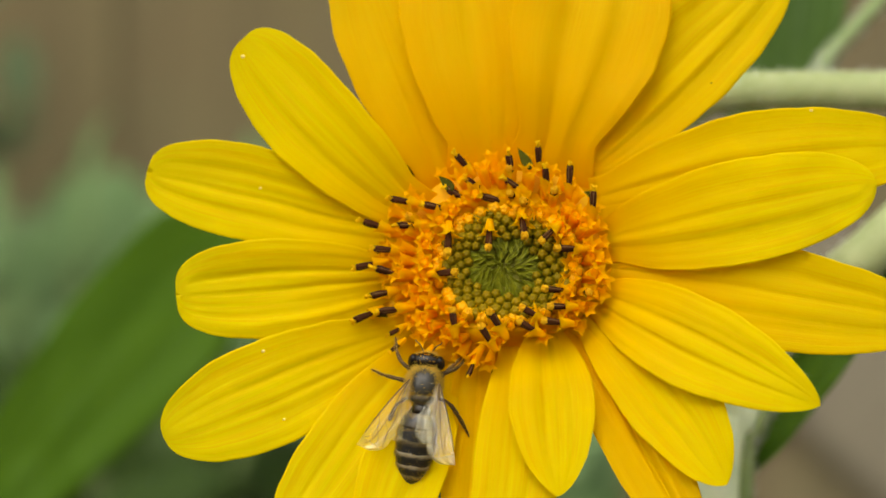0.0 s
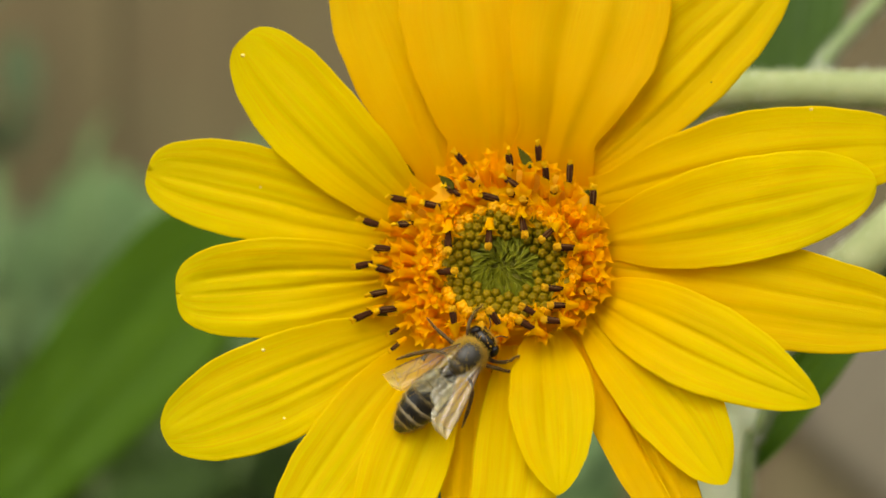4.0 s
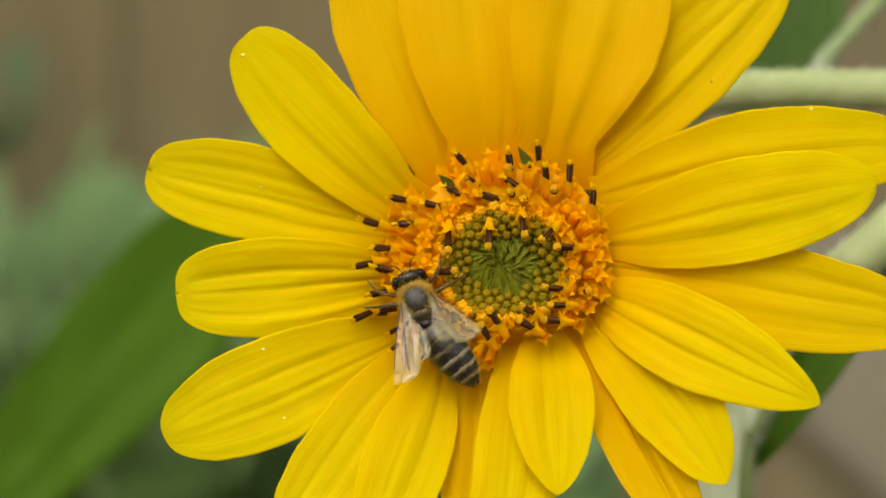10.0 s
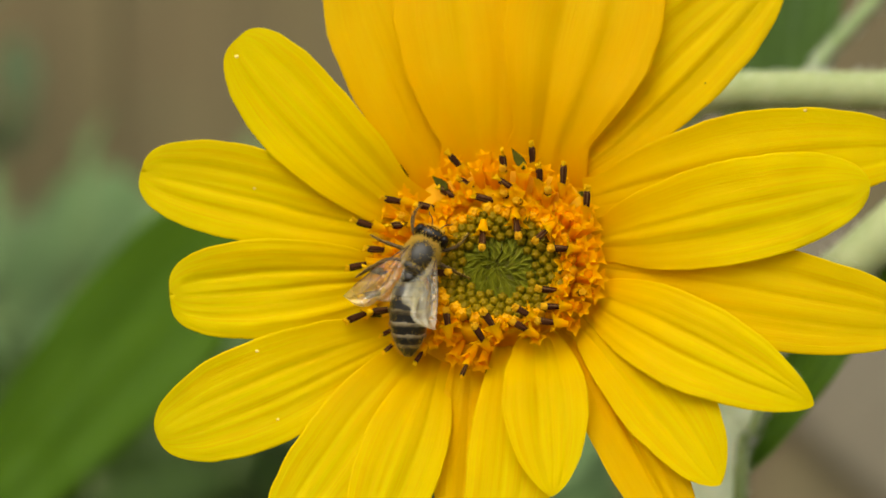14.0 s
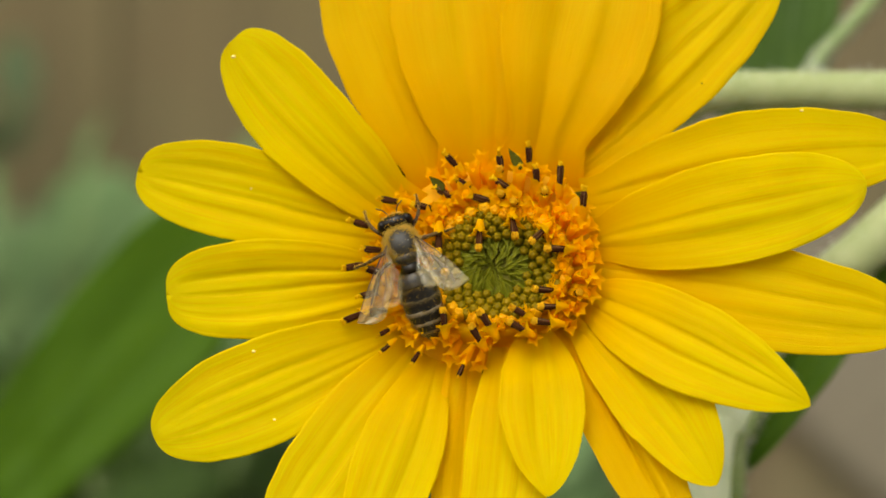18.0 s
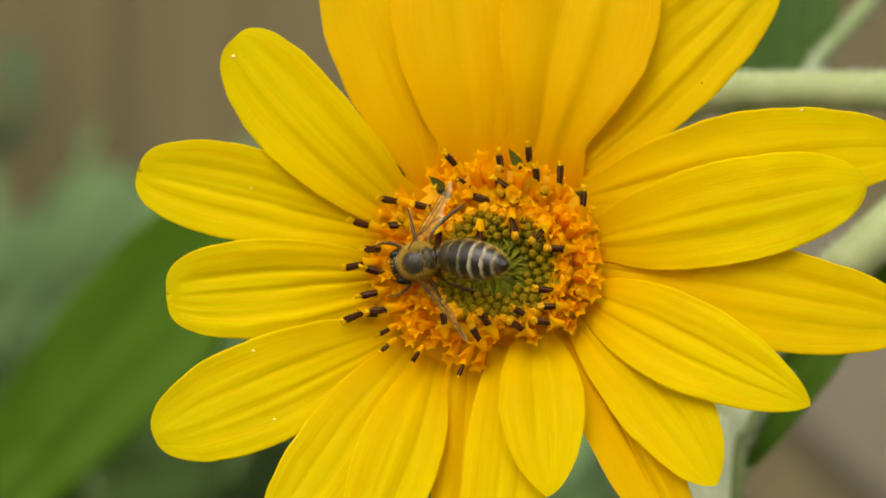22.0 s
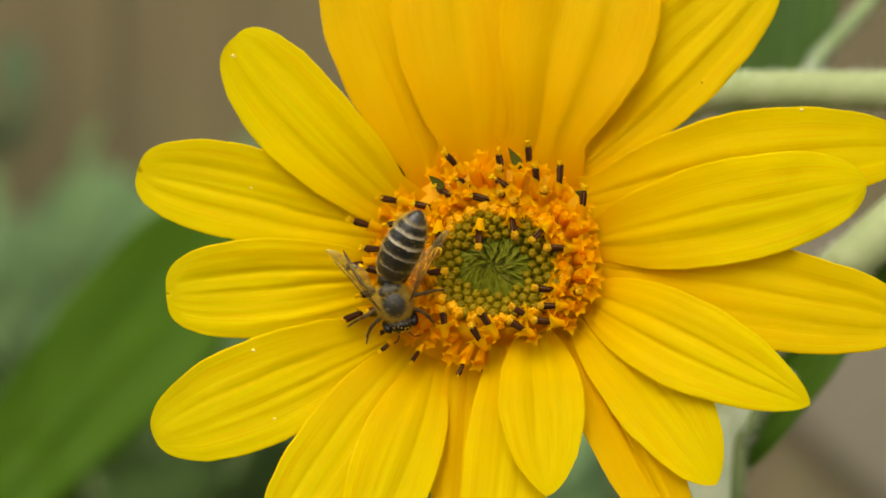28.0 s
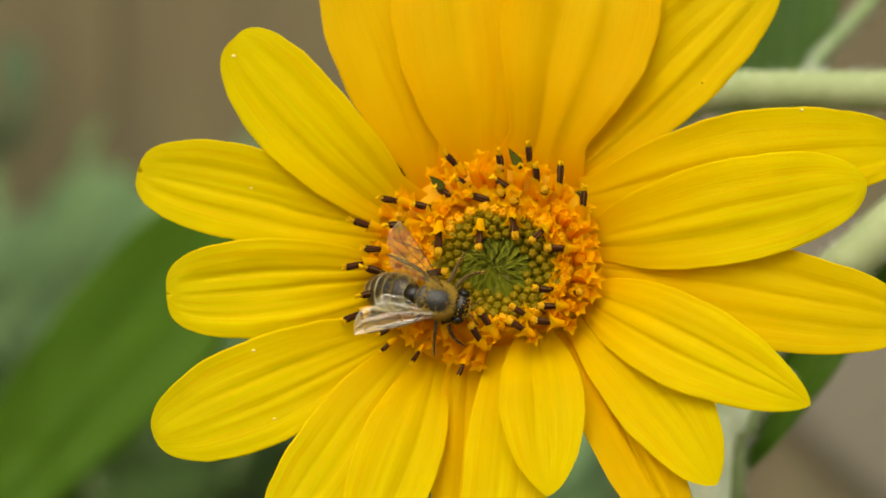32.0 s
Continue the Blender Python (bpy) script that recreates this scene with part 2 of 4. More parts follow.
# ---- mesh helpers ----
def part(name, bm, mat, parent, label="", m=None, smooth=True):
    """Links a bmesh as one mesh object under a thing or a part."""
    me = bpy.data.meshes.new(name)
    bm.to_mesh(me)
    bm.free()
    for f in me.polygons:
        f.use_smooth = smooth
    for k in mat if isinstance(mat, tuple) else (mat,):
        me.materials.append(k)
    return part_of(name, me, parent, label, m)


def part_of(name, me, parent, label="", m=None):
    ob = new(name, me)
    ob.parent = parent
    if m is not None:
        ob.matrix_basis = m
    return tagged(ob, label)


def thing(name, m, label, category, group="", kind=""):
    ob = new(name)
    ob.empty_display_size = 0.01
    ob.matrix_world = m
    return tagged(ob, label, category, group, kind)


def in_metres(bm):
    bmesh.ops.scale(bm, vec=(MM, MM, MM), verts=bm.verts)
    return bm


def ball(bm, centre, size, seg=16, mat=0, rot=None):
    r = bmesh.ops.create_uvsphere(bm, u_segments=seg, v_segments=max(6, seg * 2 // 3), radius=1.0)
    m = Matrix.Translation(centre) @ (rot or Matrix()) @ Matrix.Diagonal((*size, 1))
    bmesh.ops.transform(bm, matrix=m, verts=r["verts"])
    for f in {f for v in r["verts"] for f in v.link_faces}:
        f.material_index = mat
    return r["verts"]


def tube(bm, pts, radii, seg=8, mat=0):
    """A round tube through points, with a radius at each, closed at both ends."""
    pts = [Vector(p) for p in pts]
    rings, side = [], None
    for i, p in enumerate(pts):
        d = (pts[min(i + 1, len(pts) - 1)] - pts[max(i - 1, 0)]).normalized()
        side = (side - d * side.dot(d)).normalized() if side else d.orthogonal().normalized()
        up = d.cross(side)
        rings.append([bm.verts.new(p + radii[i] * (side * math.cos(2 * math.pi * k / seg) + up * math.sin(2 * math.pi * k / seg))) for k in range(seg)])
    for a, b in zip(rings, rings[1:]):
        for k in range(seg):
            f = bm.faces.new((a[k], a[(k + 1) % seg], b[(k + 1) % seg], b[k]))
            f.material_index = mat
    for ring, flip in ((rings[0], True), (rings[-1], False)):
        f = bm.faces.new(ring[::-1] if flip else ring)
        f.material_index = mat


def smooth_path(pts, n):
    """Catmull-Rom points through a few places."""
    p = [Vector(q) for q in pts]
    p = [p[0] * 2 - p[1]] + p + [p[-1] * 2 - p[-2]]
    out = []
    for i in range(1, len(p) - 2):
        for k in range(n):
            t = k / n
            a, b, c, d = p[i - 1:i + 3]
            out.append(0.5 * (2 * b + (c - a) * t + (2 * a - 5 * b + 4 * c - d) * t * t + (3 * b - a - 3 * c + d) * t ** 3))
    return out + [p[-2]]


def hairs(bm, spots, length, radius, seed, lean=0.35, mat=0):
    """Thin cones that stand on (place, normal) pairs."""
    rnd = random.Random(seed)
    for p, n in spots:
        n = (n + lean * Vector((rnd.uniform(-1, 1), rnd.uniform(-1, 1), rnd.uniform(-1, 1)))).normalized()
        a = n.orthogonal().normalized()
        b = n.cross(a)
        l = length * rnd.uniform(0.6, 1.15)
        foot = [bm.verts.new(p + radius * (a * math.cos(k * 2.094) + b * math.sin(k * 2.094))) for k in range(3)]
        bend = p + n * l + Vector((rnd.uniform(-1, 1), rnd.uniform(-1, 1), rnd.uniform(-1, 1))) * l * 0.15
        tip = bm.verts.new(bend)
        for k in range(3):
            f = bm.faces.new((foot[k], foot[(k + 1) % 3], tip))
            f.material_index = mat


def blade(base, tip, width, blunt, height, seed, cup=0.05, ridges=0.22, waves=0.3, thick=0.16, start=0.55, curve=0.0, nu=36, nv=18, foot=0.3, count=2.5,
          sides=(1.0, 1.0), nib=(0.0, 0.0), folds=()):
    """A petal or leaf in millimetres: from base to tip (u, v), width across, blunt: how round the tip is (small is blunt), or one for each half;
    height(s): its w along the length; grooves run lengthwise; a real thickness. sides: how far each half swells; nib: where across
    the tip a point juts out (or, below zero, a notch cuts in) and by how much; folds: (place across, depth) of sharp lengthwise creases."""
    rnd = random.Random(seed)
    off = Vector((rnd.uniform(0, 90), rnd.uniform(0, 90), 0))
    base, tip = Vector(base), Vector(tip)
    run = tip - base
    side = Vector((-run.y, run.x)).normalized()
    length = run.length
    blunts = blunt if isinstance(blunt, tuple) else (blunt, blunt)
    peaks = [start / (start + k) for k in blunts]
    norms = [p ** start * (1 - p) ** k for p, k in zip(peaks, blunts)]
    shift = rnd.uniform(-0.6, 0.6)
    bm = bmesh.new()
    layers = []
    uvl = bm.loops.layers.uv.new("UVMap")
    spots = {}
    for low in (0, 1):
        grid = []
        for i in range(nu + 1):
            s = 1 - (1 - i / nu) ** 1.5
            row = []
            for j in range(nv + 1):
                c = 2 * j / nv - 1
                half = 1 if c > 0 else 0
                f = max(s ** start * max(0.0, 1 - s) ** blunts[half] / norms[half], foot * (1 - s) ** 1.3)
                flank = 7.0 if c > 0 else 2.0
                edge = 1 + 0.045 * noise.noise(Vector((s * 3.5, flank, 0)) + off) + 0.03 * noise.noise(Vector((s * 11, flank + 2, 0)) + off) + 0.012 * noise.noise(Vector((s * 27, flank, 5)) + off)
                swell_out = sides[1] if c > 0 else sides[0]
                hw = width / 2 * f * edge * (1 + (swell_out - 1) * math.sin(math.pi * min(1, s)) ** 0.8)
                p = base + run * s + side * (c * hw + curve * length * math.sin(math.pi * s))
                near_tip = max(0.0, (s - 0.82) / 0.18)
                p += run.normalized() * nib[1] * near_tip * near_tip * math.exp(-((c - nib[0]) / 0.35) ** 2) * (1 - 0.4 * s)
                swell = math.sin(math.pi * min(1, s * 1.05)) ** 0.6
                w = height(s) + cup * hw * 2 * (c * c - 0.3)
                crease = 1.5 * noise.noise(Vector((c * count * 0.95, s * 0.8, 0)) + off) + 0.5 * noise.noise(Vector((c * count * 2.6, s * 1.4, 4)) + off)
                w += ridges * swell * (crease + 0.35 * math.cos(math.pi * count * (c + 0.12 * shift))) * (1 - 0.5 * c * c)
                w -= 0.5 * ridges * swell * math.exp(-((c - 0.1 * shift) * 8) ** 2)
                for c0, deep in folds:
                    d = c - c0 - 0.05 * noise.noise(Vector((s * 4, c0 * 9, 8)) + off)
                    fade = 0.8 + 0.6 * noise.noise(Vector((s * 2.5, c0 * 5, 12)) + off)
                    w -= 0.7 * deep * fade * swell * (math.exp(-abs(d) * 16) - 0.35 * math.exp(-((d - 0.2) / 0.16) ** 2))
                w += waves * s * noise.noise(Vector((p.x * 0.16, p.y * 0.16, 0)) + off)
                w += waves * 0.9 * abs(c) ** 3 * noise.noise(Vector((s * 6, flank + 4, 3)) + off)
                w += 0.35 * waves * s * noise.noise(Vector((p.x * 0.45, p.y * 0.45, 6)) + off)
                q = bm.verts.new((p.x, p.y, w - low * thick * (1 - 0.8 * abs(c)) * min(1, 0.3 + f)))
                spots[q] = ((c + 1) / 2, s)
                row.append(q)
            grid.append(row)
        layers.append(grid)
    a, b = layers
    for i in range(nu):
        for j in range(nv):
            bm.faces.new((a[i][j], a[i + 1][j], a[i + 1][j + 1], a[i][j + 1]))
            bm.faces.new((b[i][j + 1], b[i + 1][j + 1], b[i + 1][j], b[i][j]))
        for j in (0, nv):
            bm.faces.new((a[i][j], b[i][j], b[i + 1][j], a[i + 1][j]) if j == 0 else (a[i + 1][j], b[i + 1][j], b[i][j], a[i][j]))
    for j in range(nv):
        bm.faces.new((a[0][j], a[0][j + 1], b[0][j + 1], b[0][j]))
        bm.faces.new((a[nu][j + 1], a[nu][j], b[nu][j], b[nu][j + 1]))
    for f in bm.faces:
        for l in f.loops:
            l[uvl].uv = spots[l.vert]
    bmesh.ops.recalc_face_normals(bm, faces=bm.faces)
    return bm


# ---- ground and fence ----
def ground():
    bm = bmesh.new()
    bmesh.ops.create_grid(bm, x_segments=60, y_segments=60, size=40)
    for v in bm.verts:
        r = math.hypot(v.co.x, v.co.y)
        v.co.z = 0.02 * noise.noise(v.co * 1.7) * min(1, 4 / (r + 0.1)) - 0.01
    me = bpy.data.meshes.new("ground")
    bm.to_mesh(me)
    bm.free()
    me.materials.append(SOIL)
    tagged(new("ground", me), "dark brown bare garden soil", "ground", kind="structure")


def fence():
    f = thing("wooden_fence", pose(0, 1.05, 0), "weathered brown wooden board fence behind the flower bed", "fence")
    shapes = []
    for k in range(4):
        bm = bmesh.new()
        bmesh.ops.create_cube(bm, size=1)
        bmesh.ops.scale(bm, vec=(0.118, 0.022, 1.8), verts=bm.verts)
        bmesh.ops.bevel(bm, geom=bm.edges[:], offset=0.004, segments=2, affect="EDGES")
        for v in bm.verts:
            v.co.x += 0.002 * noise.noise(Vector((k * 9, 0, v.co.z * 2)))
        me = bpy.data.meshes.new("board")
        bm.to_mesh(me)
        bm.free()
        me.materials.append(WOOD)
        shapes.append(me)
    rnd = random.Random(4)
    for i in range(-40, 41):
        part_of("board", shapes[i % 4], f, m=pose(i * 0.114 - 0.007, (0.003 if i % 2 else -0.003) + rnd.uniform(-0.0008, 0.0008), 0.93, 0, rnd.uniform(-0.08, 0.08), 0))
    for z in (0.35, 1.5):
        bm = bmesh.new()
        bmesh.ops.create_cube(bm, size=1)
        bmesh.ops.scale(bm, vec=(9.3, 0.04, 0.07), verts=bm.verts)
        bmesh.ops.bevel(bm, geom=bm.edges[:], offset=0.004, segments=1, affect="EDGES")
        part("rail", bm, WOOD, f, m=pose(0, 0.046, z), smooth=False)


ground()
fence()

# ---- the sunflower ----
HEAD = Matrix.Translation((4.374 * MM, 0, 1.2 - 1.51 * MM)) @ pose(0, 0, 0, 90, 0, 0)
FOOT = Matrix.Translation((0.0325, 0.045, 0))
plant = thing("sunflower_plant", FOOT, "branching sunflower with a golden yellow flower head in full bloom", "sunflower")
ON_HEAD = FOOT.inverted() @ HEAD


def tilt(u, v):
    """w of the tilted plane of the disc."""
    return 0.12 * u - 0.20 * v


NORMAL = Vector((-0.12, 0.20, 1)).normalized()
BLOOM = Vector((-0.30, 0.32, 1)).normalized()


def petal(base, tip, width, blunt, rise, layer, mat=PETAL, **more):
    b, t = Vector(base), Vector(tip)
    b -= (t - b).normalized() * 1.0
    length = (t - b).length
    w0, w1 = tilt(*b), tilt(*t)

    def height(s):
        return w0 + 0.5 * (w1 - w0) * s - 0.5 + layer * min(1, s * 3) + length * (rise * s - 0.08 * s * s) - 1.3 * (1 - s) ** 7

    petal.count += 1
    more.setdefault("foot", 0.45)
    more.setdefault("thick", 0.09)
    more.setdefault("cup", 0.03)
    bm = in_metres(blade(b, t, width, blunt, height, petal.count, nu=44, nv=40, **more))
    part("petal", bm, mat, plant, m=ON_HEAD)


petal.count = 0
petal((-6.89, 4.66), (-23.3, 20.7), 8.6, (0.28, 0.42), 0.18, 1.1, curve=0.03, foot=0.7, sides=(1.13, 0.97), folds=((0.35, 0.35), (-0.1, 0.25), (-0.45, 0.2)))
petal((-7.62, 2.87), (-31.85, 8.75), 8.80, 0.36, 0.2, -0.4, curve=-0.012, nib=(-0.3, -0.7), folds=((0.08, 0.8), (0.45, 0.25), (-0.4, 0.2)))
petal((-8.76, -1.16), (-28.88, -2.68), 9.05, 0.33, 0.22, 0.4, nib=(0.12, -0.8), count=3.2, ridges=0.36, folds=((0.05, 0.9), (-0.32, 0.75), (0.55, 0.35)))
petal((-7.28, -6.08), (-29.60, -15.48), 9.67, 0.44, 0.24, 0.7, start=0.66, folds=((-0.25, 0.4), (0.2, 0.3), (0.55, 0.2)))
petal((-6.14, -7.88), (-19.00, -25.93), 8.80, 0.5, 0.26, 0.4, ridges=0.14, folds=((0.1, 0.35), (-0.35, 0.3)))
petal((-4.48, -9.05), (-11.1, -26.4), 7.80, 0.7, 0.28, 0.8, start=0.75, ridges=0.13, folds=((0.3, 0.3), (-0.2, 0.2)))
petal((-1.4, -7.2), (-2.9, -26.5), 4.6, 0.5, 0.22, -0.5, ridges=0.13, mat=WARM_SHADED_PETAL, folds=((0.2, 0.3),))
petal((1.9, -6.9), (0.75, -26.6), 8.0, 0.55, 0.28, 0.8, start=0.85, ridges=0.13, curve=0.05, foot=0.42, folds=((0.3, 0.3), (-0.15, 0.25)))
petal((5.02, -6.38), (5.87, -20.38), 7.75, 0.72, 0.32, 1.6, start=0.6, cup=0.1, ridges=0.26, foot=0.4, folds=((0.12, 0.85), (-0.18, 0.6), (0.5, 0.25)))
petal((8.09, -5.76), (18.6, -26.0), 6.6, 0.55, 0.24, 0.1, mat=WARM_SHADED_PETAL, folds=((0.0, 1.1), (0.45, 0.4)))
petal((8.92, -5.14), (20.80, -19.29), 9.2, 0.72, 0.27, 0.9, curve=0.045, start=0.78, sides=(0.84, 0.92), folds=((0.15, 0.75), (-0.35, 0.4)))
petal((10.08, -2.93), (28.82, -12.17), 8.30, 0.72, 0.27, 2.2, folds=((0.2, 0.5), (-0.25, 0.5)))
petal((11.19, -0.40), (39.00, -5.13), 9.32, 0.5, 0.16, -0.2, ridges=0.14, mat=GOLD_SHADED_PETAL, folds=((0.1, 0.4), (-0.35, 0.3), (0.5, 0.2)))
petal((10.67, 2.34), (34.53, 7.51), 9.51, 0.5, 0.19, 1.6, waves=0.5, ridges=0.13, folds=((0.1, 0.3), (-0.35, 0.25)))
petal((10.41, 6.25), (39.54, 10.9), 9.15, 0.5, 0.13, 0.3, curve=0.034, waves=0.45, ridges=0.13, folds=((0.05, 0.35), (-0.45, 0.25)))
petal((7.95, 8.25), (27.65, 28.18), 8.96, 0.5, 0.1, -1.3, ridges=0.3, sides=(1.0, 1.45), mat=GOLD_SHADED_PETAL, start=0.7, folds=((0.1, 0.5), (-0.35, 0.35), (0.5, 0.3)))
petal((5.40, 8.63), (11.72, 32.42), 14.6, 0.45, 0.1, 1.2, cup=0.04, start=0.85, foot=0.62, ridges=0.2, mat=WARM_SHADED_PETAL, folds=((0.25, 0.3), (-0.3, 0.25)))
petal((-0.12, 8.91), (-3.28, 32.25), 12.80, 0.45, 0.1, 0.8, cup=0.04, start=0.7, foot=0.7, ridges=0.24, mat=WARM_SHADED_PETAL, folds=((0.0, 0.25), (-0.5, 0.25)))
petal((-4.06, 7.98), (-12.32, 30.84), 10.75, 0.45, 0.11, 0.1, cup=0.04, start=0.66, foot=0.55, mat=WARM_SHADED_PETAL, folds=((0.15, 0.3),))
petal((3.28, 8.90), (3.80, 30.37), 10.48, 0.45, 0.1, -0.6, mat=WARM_SHADED_PETAL)


def specks():
    """Pollen grains that lie on the petals."""
    bpy.context.view_layer.update()
    tree = bpy.context.evaluated_depsgraph_get()
    for u, v, r, mat in ((-21.3, 7.2, 0.2, GRAIN), (-20.7, -7.7, 0.26, GRAIN), (-18.8, -13.9, 0.2, GRAIN), (29.2, 14.2, 0.25, GRAIN), (-22.9, 19.4, 0.3, GRAIN), (20.6, 17.0, 0.13, ANTHER)):
        hit, place, _, _, _, _ = scene.ray_cast(tree, HEAD @ Vector((u * MM, v * MM, 0.06)), HEAD.to_3x3() @ Vector((0, 0, -1)))
        if not hit or place.y > 0.02:
            continue
        bm = bmesh.new()
        ball(bm, (0, 0, 0), (r * 0.7, r * 0.55, r * 0.4), 8)
        part("pollen_grain", in_metres(bm), mat, plant, "pale pollen grain on a petal" if mat is GRAIN else "dark speck on a petal", FOOT.inverted() @ Matrix.Translation(place) @ pose(0, 0, 0, 90))


def disc():
    bm = bmesh.new()
    r = bmesh.ops.create_uvsphere(bm, u_segments=32, v_segments=16, radius=1)
    bmesh.ops.scale(bm, vec=(11.0, 9.7, 2.3), verts=r["verts"])
    bmesh.ops.rotate(bm, matrix=NORMAL.to_track_quat("Z", "Y").to_matrix(), verts=bm.verts)
    bmesh.ops.translate(bm, vec=NORMAL * -2.2 + Vector((0, 0.6, 0)), verts=bm.verts)
    part("receptacle", in_metres(bm), DISC, plant, "orange flower disc base", ON_HEAD)
    bm = bmesh.new()
    ball(bm, (0, 0, 0), (6.2, 5.1, 0.7), 28)
    bmesh.ops.rotate(bm, matrix=NORMAL.to_track_quat("Z", "Y").to_matrix(), verts=bm.verts)
    bmesh.ops.translate(bm, vec=NORMAL * -0.05 + Vector((1.8, -0.4, tilt(1.8, -0.4))), verts=bm.verts)
    part("disc_heart", in_metres(bm), HEART, plant, "olive middle of the disc, darkened for shade between buds", ON_HEAD)


def mesh_of(name, bm, *mats):
    me = bpy.data.meshes.new(name)
    in_metres(bm)
    bm.to_mesh(me)
    bm.free()
    for f in me.polygons:
        f.use_smooth = True
    for k in mats:
        me.materials.append(k)
    return me


def corolla_mesh(seed, length, flare):
    """A five-lobed tubular floret, its foot at the origin, along z."""
    rnd = random.Random(seed)
    bm = bmesh.new()
    seg = 20
    rings = []
    for z, r in ((0, 0.28), (0.35 * length, 0.34), (0.7 * length, 0.44), (length, 0.48)):
        rings.append([bm.verts.new((r * math.cos(2 * math.pi * k / seg), r * math.sin(2 * math.pi * k / seg), z)) for k in range(seg)])
    lobes = [rnd.uniform(0.8, 1.2) for _ in range(5)]
    curls = [rnd.uniform(-0.25, 0.35) for _ in range(5)]
    for out, up in ((0.5, 0.32), (1.0, 0.42)):
        ring = []
        for k in range(seg):
            a = 2 * math.pi * k / seg
            near = 1 - abs((k % 4) - 2) / 2
            reach = (0.06 + 0.94 * near) * flare * lobes[k // 4] * out
            pinch = (k % 4 - 2) * -0.06 * out
            r = 0.48 + reach
            ring.append(bm.verts.new((r * math.cos(a + pinch), r * math.sin(a + pinch), length + up + curls[k // 4] * near * out)))
        rings.append(ring)
    for a, b in zip(rings, rings[1:]):
        for k in range(seg):
            bm.faces.new((a[k], a[(k + 1) % seg], b[(k + 1) % seg], b[k]))
    bm.faces.new(rings[0][::-1])
    ball(bm, (0, 0, length - 0.35), (0.42, 0.42, 0.36), 10)
    return mesh_of("floret", bm, COROLLA)


def anther_mesh(length, seed=0):
    """A dark tube of five joined anthers, wider and ragged at its mouth, with paler seams between them."""
    rnd = random.Random(seed)
    bm = bmesh.new()
    seg = 20
    torn = [rnd.uniform(-0.32, 0.12) for _ in range(seg)]
    rings = []
    for z, r in ((0, 0.21), (0.3, 0.27), (0.6, 0.32), (0.85, 0.345), (1.0, 0.30)):
        ring = []
        for k in range(seg):
            q = r * (1.0 if k % 4 in (0, 1) else 0.84) * (1 + 0.06 * noise.noise(Vector((k * 0.9, z * 4, seed))))
            a = 2 * math.pi * (k + 0.5 * z) / seg
            ring.append(bm.verts.new((q * math.cos(a), q * math.sin(a), z * length + (torn[k] if z == 1.0 else 0.4 * torn[k] * z))))
        rings.append(ring)
    for a, b in zip(rings, rings[1:]):
        for k in range(seg):
            f = bm.faces.new((a[k], a[(k + 1) % seg], b[(k + 1) % seg], b[k]))
            f.material_index = 1 if k % 4 == 2 and k % 3 else 0
    bm.faces.new(rings[0][::-1])
    bm.faces.new(rings[-1])
    return mesh_of("anther_tube", bm, ANTHER, ANTHER_SEAM)


def pollen_mesh(seed, forked):
    """The end of a style: a dusty knob, or two curled arms clotted with pollen."""
    rnd = random.Random(seed)
    bm = bmesh.new()
    if forked:
        bend = rnd.uniform(-0.15, 0.15)
        tube(bm, [(0, 0, -0.1), (0.02, 0, 0.3), (bend, 0, 0.6)], [0.2, 0.2, 0.17], 7)
        tube(bm, smooth_path([(bend, 0, 0.4), (0.15, 0.05, 0.6), (0.32, 0.05, 0.75), (0.5, 0, 0.62)], 3), [0.17, 0.2, 0.22, 0.23, 0.23, 0.22, 0.2, 0.17, 0.13, 0.08], 7)
        tube(bm, smooth_path([(bend, 0, 0.4), (-0.12, -0.05, 0.7), (-0.25, 0, 0.95), (-0.42, 0.05, 1.0)], 3), [0.17, 0.2, 0.22, 0.23, 0.23, 0.22, 0.2, 0.17, 0.13, 0.08], 7)
        for _ in range(7):
            ball(bm, (rnd.uniform(-0.35, 0.35), rnd.uniform(-0.15, 0.15), rnd.uniform(0.1, 0.9)), (0.13, 0.13, 0.13), 6)
    else:
        ball(bm, (0, 0, 0.15), (0.38, 0.38, 0.38), 10)
        for k in range(5):
            ball(bm, (0.2 * math.cos(k * 1.257), 0.2 * math.sin(k * 1.257), 0.36), (0.13, 0.13, 0.2), 6)
        for _ in range(6):
            ball(bm, (rnd.uniform(-0.3, 0.3), rnd.uniform(-0.3, 0.3), rnd.uniform(0, 0.45)), (0.1, 0.1, 0.1), 6)
    for v in bm.verts:
        v.co += v.co.normalized() * 0.07 * noise.noise(v.co * 6 + Vector((seed, 0, 0)))
    return mesh_of("stigma", bm, PALE_POLLEN if forked else POLLEN)


def bud_mesh(seed, mat):
    """A closed floret: an oval knob whose five lobes meet in a small star."""
    bm = bmesh.new()
    ball(bm, (0, 0, 0.35), (0.55, 0.55, 0.62), 20)
    for v in bm.verts:
        a = math.atan2(v.co.y, v.co.x)
        groove = (0.5 + 0.5 * math.cos(5 * a + seed)) ** 3
        up = max(0.0, v.co.z - 0.1)
        k = 1 - 0.22 * groove * min(1, up * 1.5)
        v.co.x *= k
        v.co.y *= k
        r = math.hypot(v.co.x, v.co.y)
        if v.co.z > 0.5:
            v.co.z += 0.10 * math.exp(-((r - 0.16) / 0.12) ** 2) - 0.14 * math.exp(-(r / 0.09) ** 2) - 0.06 * groove
    return mesh_of("bud", bm, mat)


